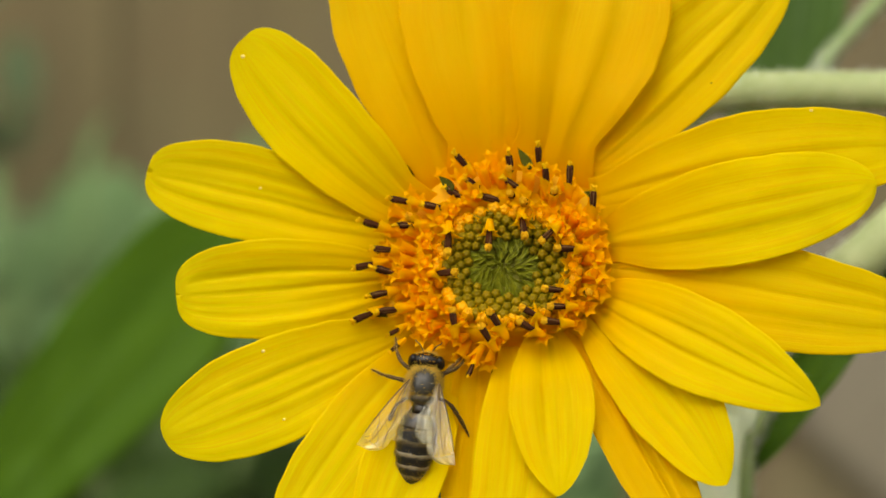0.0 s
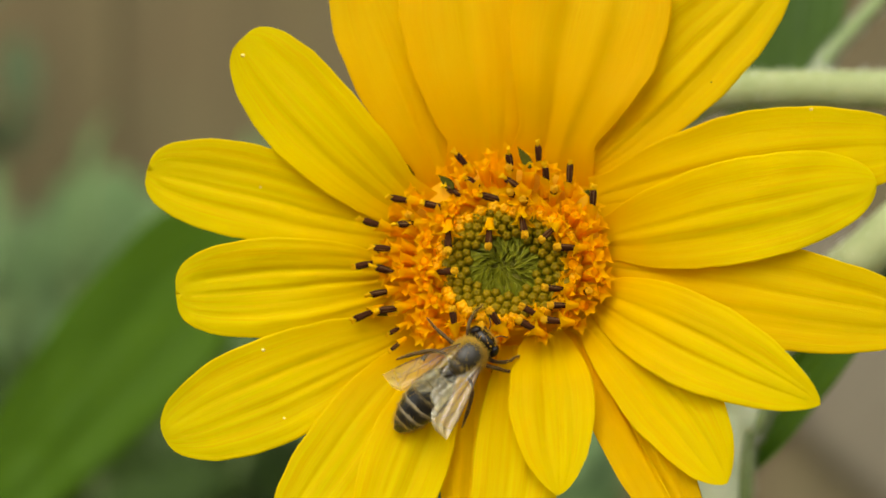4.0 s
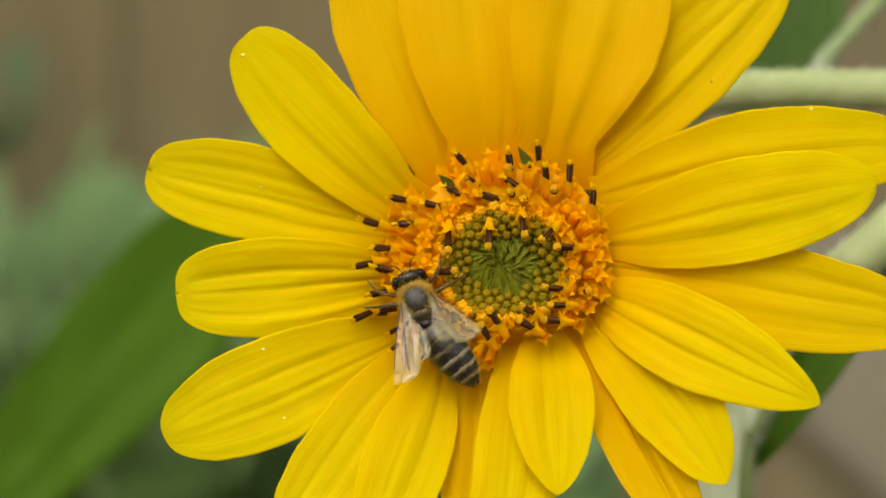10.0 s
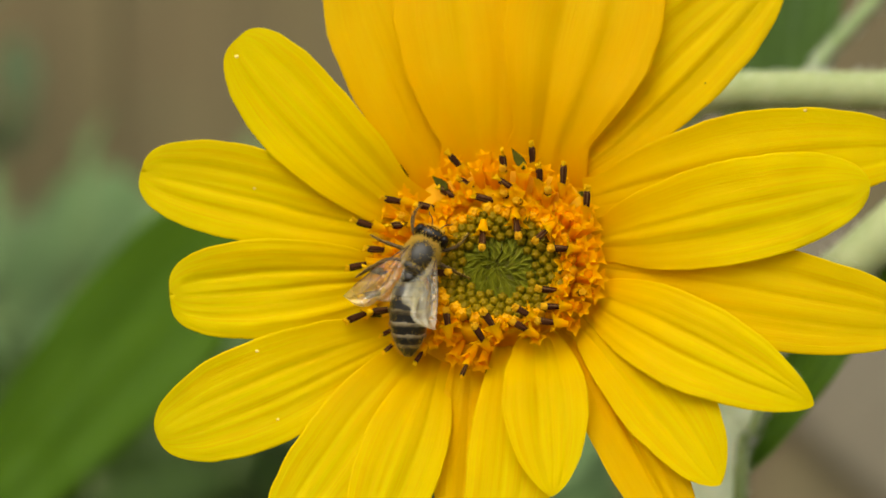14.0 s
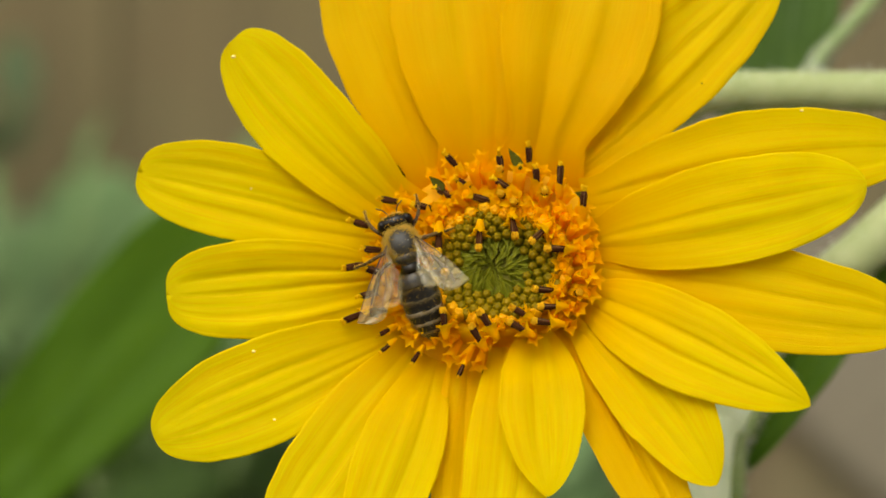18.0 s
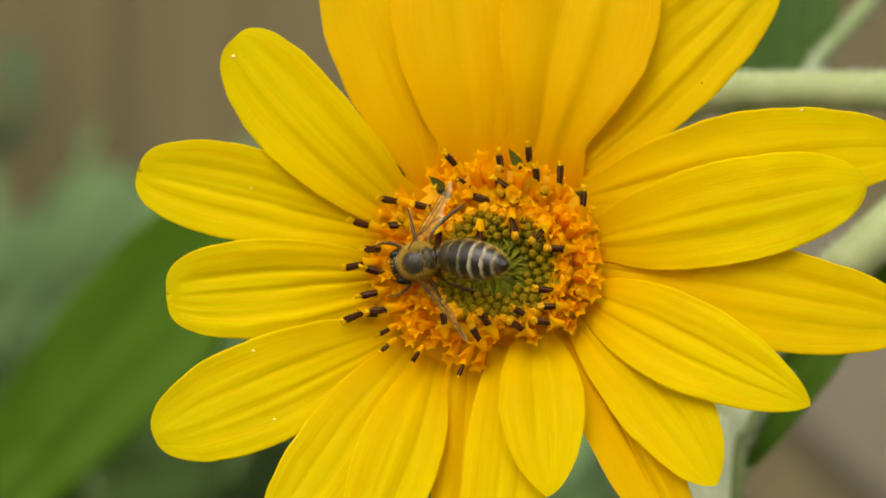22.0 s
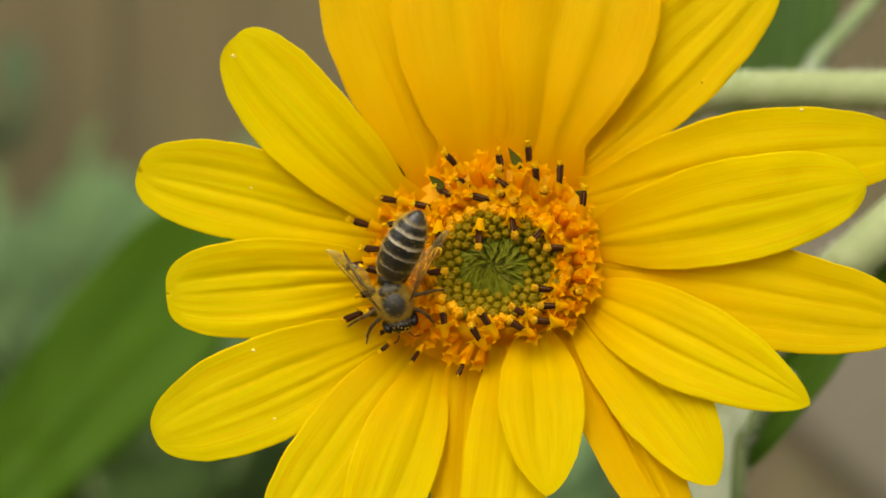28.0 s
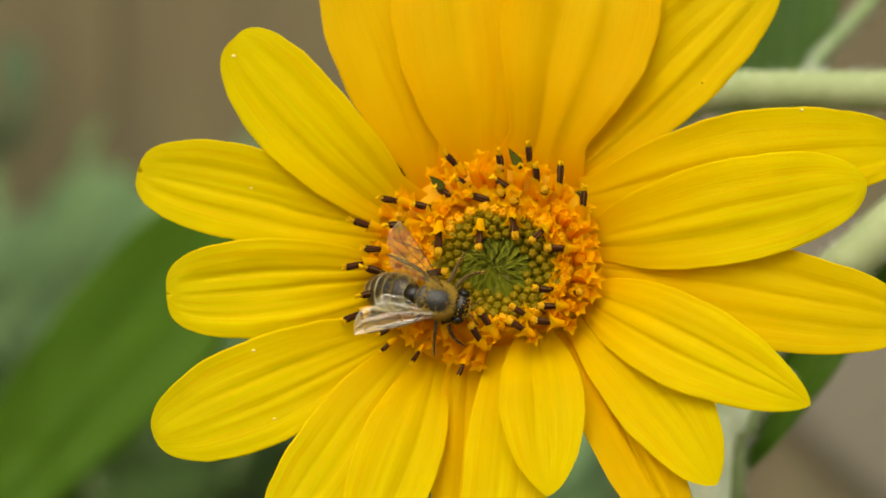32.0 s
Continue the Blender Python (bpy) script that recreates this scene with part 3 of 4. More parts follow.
def chaff_mesh(seed):
    """A small pointed green bract that lies over its neighbours towards the heart."""
    rnd = random.Random(seed)
    l, w = rnd.uniform(2.1, 2.7), rnd.uniform(0.72, 0.95)
    rise, bow = rnd.uniform(0.42, 0.6), rnd.uniform(0.16, 0.34)
    bm = blade((-0.3, 0), (l, 0), w, 1.25, lambda s: l * (rise * s - bow * s * s), 600 + seed, cup=0.3, ridges=0.05, waves=0.14, thick=0.1, start=0.5, nu=11, nv=8, foot=0.5, folds=((0.0, 0.14),))
    return mesh_of("chaff", bm, CHAFF)


def florets():
    corollas = [corolla_mesh(k, 2.0 + 0.2 * (k % 3), 0.52 + 0.12 * (k % 2)) for k in range(6)]
    bells = [corolla_mesh(40 + k, 1.5 + 0.2 * k, 0.62) for k in range(3)]
    pipes = [corolla_mesh(50 + k, 2.1 + 0.15 * k, 0.3 + 0.06 * k) for k in range(4)]
    stubs = [corolla_mesh(20 + k, 1.0, 0.75) for k in range(3)]
    cups = [corolla_mesh(30 + k, 1.1, 0.26) for k in range(3)]
    short, longs = anther_mesh(1.15), [anther_mesh(1.9 + 0.1 * k, k) for k in range(4)]
    tips = [pollen_mesh(k, False) for k in range(3)]
    forks = [pollen_mesh(k, True) for k in range(2)]
    greens, golds = [bud_mesh(k, BUD_GREEN) for k in range(2)], [bud_mesh(k, BUD_GOLD) for k in range(2)]
    chaffs = [chaff_mesh(k) for k in range(4)]
    rnd = random.Random(11)
    e1 = (Vector((1, 0, 0)) - NORMAL * NORMAL.x).normalized()
    e2 = NORMAL.cross(e1)

    def stand(place, z, spin, size):
        x = Matrix.Rotation(spin, 3, z) @ z.orthogonal().normalized()
        m = Matrix((x, z.cross(x), z)).transposed().to_4x4()
        m.translation = place * MM
        return ON_HEAD @ m @ Matrix.Diagonal((size, size, size, 1))

    def spot(r, a):
        """r runs from 0 in the heart over 1, where the buds end, to 2 at the rim."""
        out = e1 * math.cos(a) + e2 * math.sin(a)
        s = max(0.0, r - 1)
        q = min(1.0, r)
        u = 1.0 + 0.7 * q - 1.15 * s + (6.3 * q + 1.6 * s) * math.cos(a)
        v = -0.3 + 0.05 * q + 0.4 * s + (5.1 * q + 2.4 * s) * math.sin(a)
        return out, Vector((u, v, tilt(u, v))) + NORMAL * (0.15 + 0.6 * math.sin(math.pi * min(1, r / 2)) - 0.09 * r)

    # closed buds round a heart of green chaff
    hearts, knobs = 136, 140
    for i in range(hearts):
        r, a = 0.72 * math.sqrt((i + 0.6) / hearts), i * 2.399963
        out, place = spot(r, a)
        z = (NORMAL + out * (0.55 - 0.6 * r)).normalized()
        z = (z + 0.10 * Vector((rnd.uniform(-1, 1), rnd.uniform(-1, 1), 0))).normalized()
        aim = Matrix.Rotation(0.1 + rnd.uniform(-0.22, 0.22), 3, NORMAL) @ -out
        x = (aim - z * aim.dot(z)).normalized()
        m = Matrix((x, z.cross(x), z)).transposed().to_4x4()
        m.translation = place * MM
        size = (0.46 + 0.5 * r) * rnd.uniform(0.85, 1.15)
        part_of("chaff", chaffs[i % 4], plant, m=ON_HEAD @ m @ Matrix.Diagonal((size, size, size, 1)))
    for i in range(knobs):
        r = math.sqrt(0.5 ** 2 + (1.1 ** 2 - 0.5 ** 2) * (i + 0.5) / knobs)
        out, place = spot(r, (i + hearts) * 2.399963)
        gold = r > 0.92 + 0.1 * rnd.random()
        size = (0.86 + 0.68 * (r - 0.47)) * rnd.uniform(0.94, 1.06)
        z = (NORMAL - out * 0.12).normalized()
        part_of("bud", (golds if gold else greens)[i % 2], plant, m=stand(place + NORMAL * (0.2 + 0.25 * r), z, rnd.uniform(0, 6.28), size))
    # the fleshy orange bed in which the open florets stand
    bm = bmesh.new()
    rows = []
    for r, h in ((1.1, -0.7), (1.18, 0.2), (1.33, 0.65), (1.5, 0.8), (1.66, 0.75), (1.82, 0.5), (1.95, 0.1), (2.03, -0.9)):
        row = []
        for k in range(96):
            a = 2 * math.pi * k / 96
            place = spot(r, a)[1]
            bare = place.x > 0.3 and place.y < -7.0 + 0.25 * place.x
            row.append(bm.verts.new(place + NORMAL * (h - (0.8 if bare else 0.0) + 0.3 * noise.noise(place * 1.3) + 0.15 * noise.noise(place * 3.1))))
        rows.append(row)
    for p, q in zip(rows, rows[1:]):
        for k in range(96):
            bm.faces.new((p[k], q[k], q[(k + 1) % 96], p[(k + 1) % 96]))
    bmesh.ops.recalc_face_normals(bm, faces=bm.faces)
    part("floret_bed", in_metres(bm), COROLLA, plant, "orange bed of packed florets", ON_HEAD)
    # florets that shed pollen: a dark tube leans out of each; place of the tube and the way it points (degrees)
    OUTER = [(-2.5, 10.2, 130), (-1.4, 8.1, 145), (-2.9, 7.2, 150), (0.4, 6.8, 170), (1.8, 9.9, 95), (4.4, 10.7, 90), (5.1, 8.6,
             92), (7.2, 8.7, 85), (2.2, 8.1, 150), (9.3, 5.8, 85), (-8.0, 6.0, 172), (-4.9, 5.4, 170), (-10.7, 3.8, 165), (-7.4,
             3.8, 185), (-9.6, 1.5, 180), (-11.2, 0.1, 195), (-9.5, -0.5, 165), (-10.0, -2.5, 197), (-9.0, -4.0, 190), (-11.4,
             -4.5, 208), (-8.7, -5.9, 215), (-8.6, -7.3, 225), (-5.9, -8.1, 240), (-1.8, -9.2, 250)]
    INNER = [(-3.9, 2.4, 270), (-0.2, 2.7, 268), (2.9, 3.7, 280), (5.3, 3.0, 225), (7.0, 1.6, 182), (5.8, -2.1, 178), (6.3, -3.6,
             182), (5.8, -5.0, 175), (3.6, -4.2, 150), (3.4, -5.5, 150), (0.5, -5.1, 122), (-0.4, -6.3, 120), (-3.4, -5.0, 95),
             (-4.3, -0.6, 0)]
    feet = []
    for k, (u, v, way) in enumerate(OUTER + INNER):
        out = e1 * math.cos(radians(way)) + e2 * math.sin(radians(way))
        within = k >= len(OUTER)
        lean = (1.25 if within else 1.18) + rnd.uniform(-0.12, 0.12)
        z = (NORMAL * math.cos(lean) + out * math.sin(lean)).normalized()
        size = rnd.uniform(0.92, 1.08) * (0.7 if 212 < way < 255 and not within else 1.0)
        centre = Vector((u, v - (0.7 if v > 6.5 else 0.0), tilt(u, v) + (3.3 if within else 2.2)))
        foot = centre - z * (1.7 if within else 1.85) * size
        feet.append(foot + z * 1.4)
        if within:
            feet.append(centre)
        fl = part_of("floret", (stubs[k % 3] if within else cups[k % 3]), plant, m=stand(foot, z, rnd.uniform(0, 6.28), size))
        start = 0.7 if within else 0.9
        part_of("anther_tube", longs[k % 4], fl, m=pose(0, 0, start * MM))
        part_of("stigma", tips[k % 3] if within else forks[k % 2], fl, m=pose(0, 0, (start + 1.9) * MM) @ Matrix.Scale(1.0 if within else 0.7, 4))
    # open florets in four rings; those within bow to the heart, those without lean out
    for r, count, lean0, kinds, tubes in ((1.17, 25, -0.62, bells, 0.0), (1.40, 29, -0.05, corollas, 0.3), (1.68, 36, 0.62, pipes, 0.2), (1.96, 36, 1.05, pipes, 0.0)):
        for i in range(count):
            a = 2 * math.pi * (i + 0.5 * (count % 2) + rnd.uniform(-0.22, 0.22)) / count
            out, place = spot(r + rnd.uniform(-0.05, 0.05), a)
            low = max(0.0, -math.sin(a))
            lean = lean0 * (1 - 0.3 * low if r > 1.5 else 1.0) + rnd.uniform(-0.14, 0.14)
            z = (BLOOM * math.cos(lean) + out * math.sin(lean)).normalized()
            z = (z + 0.07 * Vector((rnd.uniform(-1, 1), rnd.uniform(-1, 1), 0))).normalized()
            if place.x > 0.3 and place.y < -7.0 + 0.25 * place.x or any(math.hypot(place.x - p.x, place.y - p.y) < (0.8 if r < 1.3 else 0.5) for p in feet):
                continue
            fl = part_of("floret", kinds[i % len(kinds)], plant, m=stand(place - NORMAL * (0.2 + 1.0 * max(0, 1.5 - r)), z, rnd.uniform(0, 6.28), rnd.uniform(0.98, 1.14) * (1 - 0.08 * low)))
            if rnd.random() < tubes and place.y > -3:
                part_of("anther_tube", short, fl, m=pose(0, 0, 1.5 * MM))
                part_of("stigma", tips[i % 3], fl, m=pose(0, 0, 2.6 * MM))


def bracts():
    rnd = random.Random(8)
    for i in range(22):
        a = i * 2 * math.pi / 22 + rnd.uniform(-0.1, 0.1)
        b = (8.2 * math.cos(a), 8.2 * math.sin(a))
        l = rnd.uniform(13.5, 16)
        t = (l * math.cos(a), l * math.sin(a))

        def height(s):
            return tilt(*b) - 2.6 + 0.6 * s - 0.4 * s * s + 0.5 * (tilt(*t) - tilt(*b)) * s

        part("bract", in_metres(blade(b, t, 4.0, 0.9, height, 300 + i, ridges=0.1, nu=12, nv=6)), BRACT, plant, m=ON_HEAD)
    # two bract tips that reach between the upper petals
    for b, t in (((3.7, 8.9), (2.5, 10.9)), ((-3.4, 7.0), (-4.8, 8.3))):
        part("bract", in_metres(blade(b, t, 0.95, 1.2, lambda s: 0.9 - 0.8 * s, 340, ridges=0.05, nu=10, nv=6)), BRACT, plant, m=ON_HEAD)



disc()
specks()
bracts()


def stems():
    def run(name, pts, radii, label, seed, n=10, mat=STEM):
        path = smooth_path(pts, n)
        rr = [float(r) for r in np.interp(np.linspace(0, len(radii) - 1, len(path)), range(len(radii)), radii)]
        bm = bmesh.new()
        tube(bm, path, rr, 16)
        for v in bm.verts:
            v.co += v.normal * 0.12 * noise.noise(v.co * 0.7)
        st = part(name, in_metres(bm), mat, plant, label, ON_HEAD)
        rnd = random.Random(seed)
        spots = []
        for _ in range(900):
            i = rnd.randrange(len(path) - 1)
            p = path[i].lerp(path[i + 1], rnd.random())
            if abs(p.y) > 60 or abs(p.x) > 90:
                continue
            d = (path[i + 1] - path[i]).normalized()
            o = Matrix.Rotation(rnd.uniform(0, 6.28), 3, d) @ d.orthogonal().normalized()
            spots.append((p + o * rr[i], o))
        bm = bmesh.new()
        hairs(bm, spots, 0.9, 0.035, seed)
        tagged(part("stem_hairs", in_metres(bm), HAIR, st, "fine white bristles"), kind="stuff")

    drop = -1200 + 1.51
    run("stem", [(28.1, drop, -45), (28.5, -600, -42), (25.0, -120, -38), (25.0, -29, -36), (27.1, -15, -36), (20, 0, -33), (8, 2, -17), (-0.6, 1.0, -2.8)],
        [6, 5, 3.7, 3.1, 3.1, 2.2, 2.0, 2.6], "whitish green bristly stem", 1, mat=WHITE_STEM)
    run("side_stem", [(28, -19, -37), (31, -11, -40), (34.4, -5.75, -40), (39.3, -0.9, -38), (45.4, 4.3, -38), (80, 36, -45)], [1.4, 1.7, 2.1, 2.5, 2.7, 2.2], "pale green bristly stem", 2)
    run("side_stem", [(20, 0, -33), (19, 11.5, -38), (24, 18.0, -38), (34, 18.8, -37), (50, 19.0, -37), (90, 23.4, -45)], [2, 2.1, 2.2, 2.1, 2.2, 2], "pale green bristly stem", 3)
    run("leaf_stalk", [(36.6, 19.0, -40), (41.0, 24, -60), (50.5, 33.5, -72), (68, 54, -90)], [0.7, 0.85, 0.95, 0.9], "green leaf stalk", 4, mat=STALK)
    run("leaf_stalk", [(34, 19.2, -38), (35.5, 17, -60), (36, 17, -81)], [0.9, 0.9, 0.8], "green leaf stalk", 5, mat=STALK)
    run("leaf_stalk", [(27.0, -90, -35), (27.9, -27, -34), (29.5, -17.5, -34), (33.8, -11.5, -35)], [0.9, 0.8, 0.7, 0.5], "green leaf stalk", 9, mat=STALK)
    run("leaf_stalk", [(28.6, -90, -38), (12, -50, -80), (-8, -14, -118), (-31, 10.5, -135)], [1.6, 1.5, 1.3, 1.2], "green leaf stalk", 6, mat=STALK)


def run_leaf(base, tip, width, w0, w1, seed, mat=LEAF, label="large green sunflower leaf", rib=True, **more):
    def height(s):
        return w0 + (w1 - w0) * s

    lf = part("leaf", in_metres(blade(base, tip, width, 0.7, height, seed, thick=0.5, waves=1.2, ridges=0.4, start=0.45, **more)), mat, plant, label, ON_HEAD)
    if not rib:
        return
    bm = bmesh.new()
    b, t = Vector(base), Vector(tip)
    tube(bm, [Vector((*b.lerp(t, s), height(s) + 0.3)) for s in (-0.1, 0.1, 0.3, 0.5, 0.7, 0.9)], [1.2, 1.0, 0.8, 0.6, 0.45, 0.2], 8)
    part("midrib", in_metres(bm), STEM, lf)


stems()
run_leaf((-30, 11.5), (-82, -47), 22, -135, -142, 501, cup=0.05, rib=False)
run_leaf((26.6, -24), (50.5, 7.0), 5.8, -39.5, -41, 502, LEAF, cup=0.2, rib=False)
run_leaf((36, 16), (41, 62), 19, -80, -86, 503, DEEP, cup=0.15, rib=False)


# ---- background foliage ----
def bush(x, y, top, spread, count, seed, label, mat=BUSH, deep=0.0, face=15, size=1.0):
    rnd = random.Random(seed)
    b = thing("garden_plant", pose(x, y, 0), label, "plant", "leafy plants by the fence")
    bm = bmesh.new()
    tube(bm, smooth_path([(0, 0, 0), (0.01, 0, top * 0.5), (0, 0.01, top - 0.03)], 8), [0.006 - 0.00025 * k for k in range(17)], 8)
    part("stem", bm, STEM, b)
    shapes = []
    for k in range(4):
        me = bpy.data.meshes.new("leaf")
        q = in_metres(blade((0, 0), (0, size * (52 + 8 * k)), size * (30 + 4 * k), 0.7, lambda s: size * (6 * s - 14 * s * s), seed + k, thick=0.5, waves=3 * size, ridges=0.6 * size, start=0.5, nu=14, nv=8))
        q.to_mesh(me)
        q.free()
        me.materials.append(mat)
        for f in me.polygons:
            f.use_smooth = True
        shapes.append(me)
    for i in range(count):
        z = top - 0.45 * spread * abs(rnd.gauss(0, 1)) - 0.01 - deep * rnd.random()
        m = pose(rnd.gauss(0, spread * 0.45), rnd.gauss(0, 0.05), z, rnd.uniform(face, face + 55), rnd.uniform(-35, 35), rnd.uniform(-70, 70))
        part_of("leaf", shapes[i % 4], b, m=m)
        at = m.translation
        bm = bmesh.new()
        tube(bm, [Vector((0, 0.004, max(0.05, at.z - 0.07))), Vector((at.x * 0.6, at.y * 0.6, at.z - 0.03)), at], [0.0012, 0.001, 0.0008], 5)
        part("twig", bm, STALK, b)


def leaning_board():
    """A grey weathered plank that leans on the fence."""
    b = thing("leaning_board", pose(0.19, 1.026, 1.135, 0, 42), "grey weathered wooden plank leaning against the fence", "board")
    bm = bmesh.new()
    bmesh.ops.create_cube(bm, size=1)
    bmesh.ops.scale(bm, vec=(1.9, 0.014, 0.105), verts=bm.verts)
    bmesh.ops.translate(bm, vec=(0.74, 0, 0.03), verts=bm.verts)
    bmesh.ops.bevel(bm, geom=bm.edges[:], offset=0.005, segments=2, affect="EDGES")
    part("plank", bm, GREY_WOOD, b, smooth=False)


bush(-0.124, 0.56, 1.238, 0.10, 170, 21, "leafy green garden plant behind the sunflower", deep=0.11, size=0.5, face=35)
bush(0.02, 0.48, 1.14, 0.036, 28, 41, "leafy green garden plant behind the sunflower")
bush(-0.262, 0.88, 1.36, 0.06, 80, 51, "tall leafy grey-green garden plant by the fence", HAZY, deep=0.2, face=60, size=0.6)
# Low plant whose leaf colour holds the shadow of this corner.
bush(-0.07, 0.40, 1.170, 0.075, 110, 31, "green leafy garden plant behind the sunflower, leaves darkened for shade", SHADY, deep=0.03, size=0.5)
leaning_board()


# ---- the honey bee ----
def bee_parts():
    b = thing("honey_bee", pose(0, 0, 0), "honey bee with tawny fur and dark banded abdomen on the flower", "bee")
    # thorax with a bald shining back
    bm = bmesh.new()
    ball(bm, (0, 0, 0), (1.45, 1.7, 1.45), 24)
    ball(bm, (0, -1.25, 0.55), (1.15, 0.62, 0.62), 14)
    ball(bm, (0, -1.75, -0.1), (0.8, 0.6, 0.9), 14)
    thorax = part("thorax", in_metres(bm), BALD, b, "dark bald shining back plate")
    rnd = random.Random(5)
    spots = []
    for _ in range(5200):
        d = Vector((rnd.gauss(0, 1), rnd.gauss(0, 1), rnd.gauss(0, 1))).normalized()
        bare = (d.x / 0.72) ** 2 + ((d.y - 0.02) / 0.72) ** 2
        if d.z > 0.4 and rnd.random() < 0.96 * min(1.0, max(0.0, 1.9 - 1.55 * bare)):
            continue
        p = Vector((d.x * 1.43, d.y * 1.68, d.z * 1.43))
        spots.append((p, Vector((d.x / 1.43, d.y / 1.68, d.z / 1.43)).normalized()))
    bm = bmesh.new()
    hairs(bm, spots, 0.58, 0.018, 6, 0.55)
    tagged(part("thorax_fur", in_metres(bm), FUR, thorax, "tawny fur"), kind="stuff")
    # head
    head = part("head", in_metres(head_shape()), CUTICLE, b, "black head dusted with yellow pollen", pose(0, 2.05 * MM, -0.3 * MM, -14, 0, 0))
    for sx in (-1, 1):
        bm = bmesh.new()
        ball(bm, (sx * 1.18, 0.05, -0.1), (0.5, 0.62, 1.05), 16, rot=Matrix.Rotation(sx * 0.35, 4, "Z"))
        part("eye", in_metres(bm), EYE, head, "glossy black compound eye")
        bm = bmesh.new()
        tube(bm, smooth_path([(sx * 0.3, 0.7, 0.1), (sx * 0.6, 1.25, 0.45), (sx * 0.85, 1.5, 0.55), (sx * 1.05, 1.75, 0.1), (sx * 1.2, 2.15, -0.5)], 5), [0.055] * 21, 7)
        part("antenna", in_metres(bm), LEG, head, "thin dark feeler")
    spots = []
    for _ in range(700):
        d = Vector((rnd.gauss(0, 1), rnd.gauss(0, 1), rnd.gauss(0, 1))).normalized()
        spots.append((Vector((d.x * 1.3, d.y * 0.8, d.z * 1.15)), d))
    bm = bmesh.new()
    hairs(bm, [q for q in spots if abs(q[0].x) < 0.95 and q[0].z < 0.75], 0.42, 0.018, 7)
    tagged(part("head_fur", in_metres(bm), FUR, head, "short tawny fur"), kind="stuff")
    # loose pollen on the fur
    bm = bmesh.new()
    for _ in range(70):
        d = Vector((rnd.gauss(0, 1), rnd.gauss(0, 1), abs(rnd.gauss(0, 1)))).normalized()
        ball(bm, (d.x * 1.3, 0.05 + d.y * 0.95, d.z * 1.3), (0.05, 0.05, 0.05), 6)
    tagged(part("pollen_dust", in_metres(bm), POLLEN, head, "specks of yellow pollen"), kind="stuff")
    bm = bmesh.new()
    for _ in range(13):
        d = Vector((rnd.gauss(0, 1), rnd.gauss(0, 1), abs(rnd.gauss(0, 1)) + 0.3)).normalized()
        ball(bm, (d.x * 1.5, d.y * 1.74, d.z * 1.5), (0.045, 0.045, 0.045), 6)
    tagged(part("pollen_dust", in_metres(bm), HAIR, thorax, "pale specks of pollen"), kind="stuff")
    # abdomen: overlapping plates with pale hair bands, along -y from the waist
    abdomen = part("abdomen", in_metres(waist()), CUTICLE, b, "dark banded abdomen", pose(0, -2.1 * MM, -0.1 * MM))
    profile = [(0.0, 0.7), (0.7, 1.4), (1.7, 1.72), (2.9, 1.8), (4.1, 1.72), (5.2, 1.45), (6.1, 1.04), (6.6, 0.66), (6.9, 0.2)]

    def girth(y):
        return float(np.interp(y, [q[0] for q in profile], [q[1] for q in profile]))

    cuts = [0.15, 1.55, 2.75, 3.85, 4.85, 5.75, 6.9]
    for k in range(6):
        bm = bmesh.new()
        seg, steps = 28, 9
        rings = []
        for i in range(steps + 1):
            y = cuts[k] + (cuts[k + 1] + (0.1 if k < 5 else 0) - cuts[k]) * i / steps
            smooth_r = sum(girth(y + q * 0.3) for q in (-1, 0, 1)) / 3
            r = max(0.04, smooth_r) * (1 + 0.022 * i / steps - 0.012)
            rings.append([bm.verts.new((r * math.cos(2 * math.pi * q / seg), -1.06 * y, 0.86 * r * math.sin(2 * math.pi * q / seg) - 0.03 * y)) for q in range(seg)])
        for i, (p, q) in enumerate(zip(rings, rings[1:])):
            for n in range(seg):
                bm.faces.new((p[n], q[n], q[(n + 1) % seg], p[(n + 1) % seg]))
        bm.faces.new(rings[-1])
        bmesh.ops.recalc_face_normals(bm, faces=bm.faces)
        plate = part("tergite", in_metres(bm), ABDOMEN_SKIN, abdomen)
        spots = []
        for _ in range((300, 200, 320, 320, 280, 120)[k]):
            a = rnd.uniform(0, 6.28)
            y = cuts[k] + (rnd.random() ** (1.2 if k else 1.0)) * (cuts[k + 1] - cuts[k]) * (0.26 if k else 0.35)
            r = girth(y) * 0.99
            spots.append((Vector((r * math.cos(a), -1.06 * y, 0.86 * r * math.sin(a) - 0.03 * y)), Vector((math.cos(a), -1.4, math.sin(a))).normalized()))
        bm = bmesh.new()
        hairs(bm, spots, 0.36 if k else 0.5, 0.011, 50 + k, 0.4)
        tagged(part("hair_band", in_metres(bm), FUR if k < 2 or k == 5 else BAND, abdomen, "short pale hairs"), kind="stuff")
        spots = []
        for _ in range(260):
            a = rnd.choice((rnd.uniform(-0.7, 0.5), rnd.uniform(2.6, 3.9), rnd.uniform(0, 6.28)))
            y = cuts[k] + rnd.random() * (cuts[k + 1] - cuts[k])
            r = girth(y) * 0.99
            spots.append((Vector((r * math.cos(a), -1.06 * y, 0.86 * r * math.sin(a) - 0.03 * y)), Vector((math.cos(a), -1.2, math.sin(a))).normalized()))
        bm = bmesh.new()
        hairs(bm, spots, 0.34, 0.010, 90 + k, 0.4)
        tagged(part("side_fuzz", in_metres(bm), FUR, abdomen, "fine golden fuzz"), kind="stuff")
    # wings
    wings = [wing(b, sx) for sx in (-1, 1)]
    legs = [leg(b, sx, k) for sx in (-1, 1) for k in range(3)]
    return b, head, abdomen, wings, legs


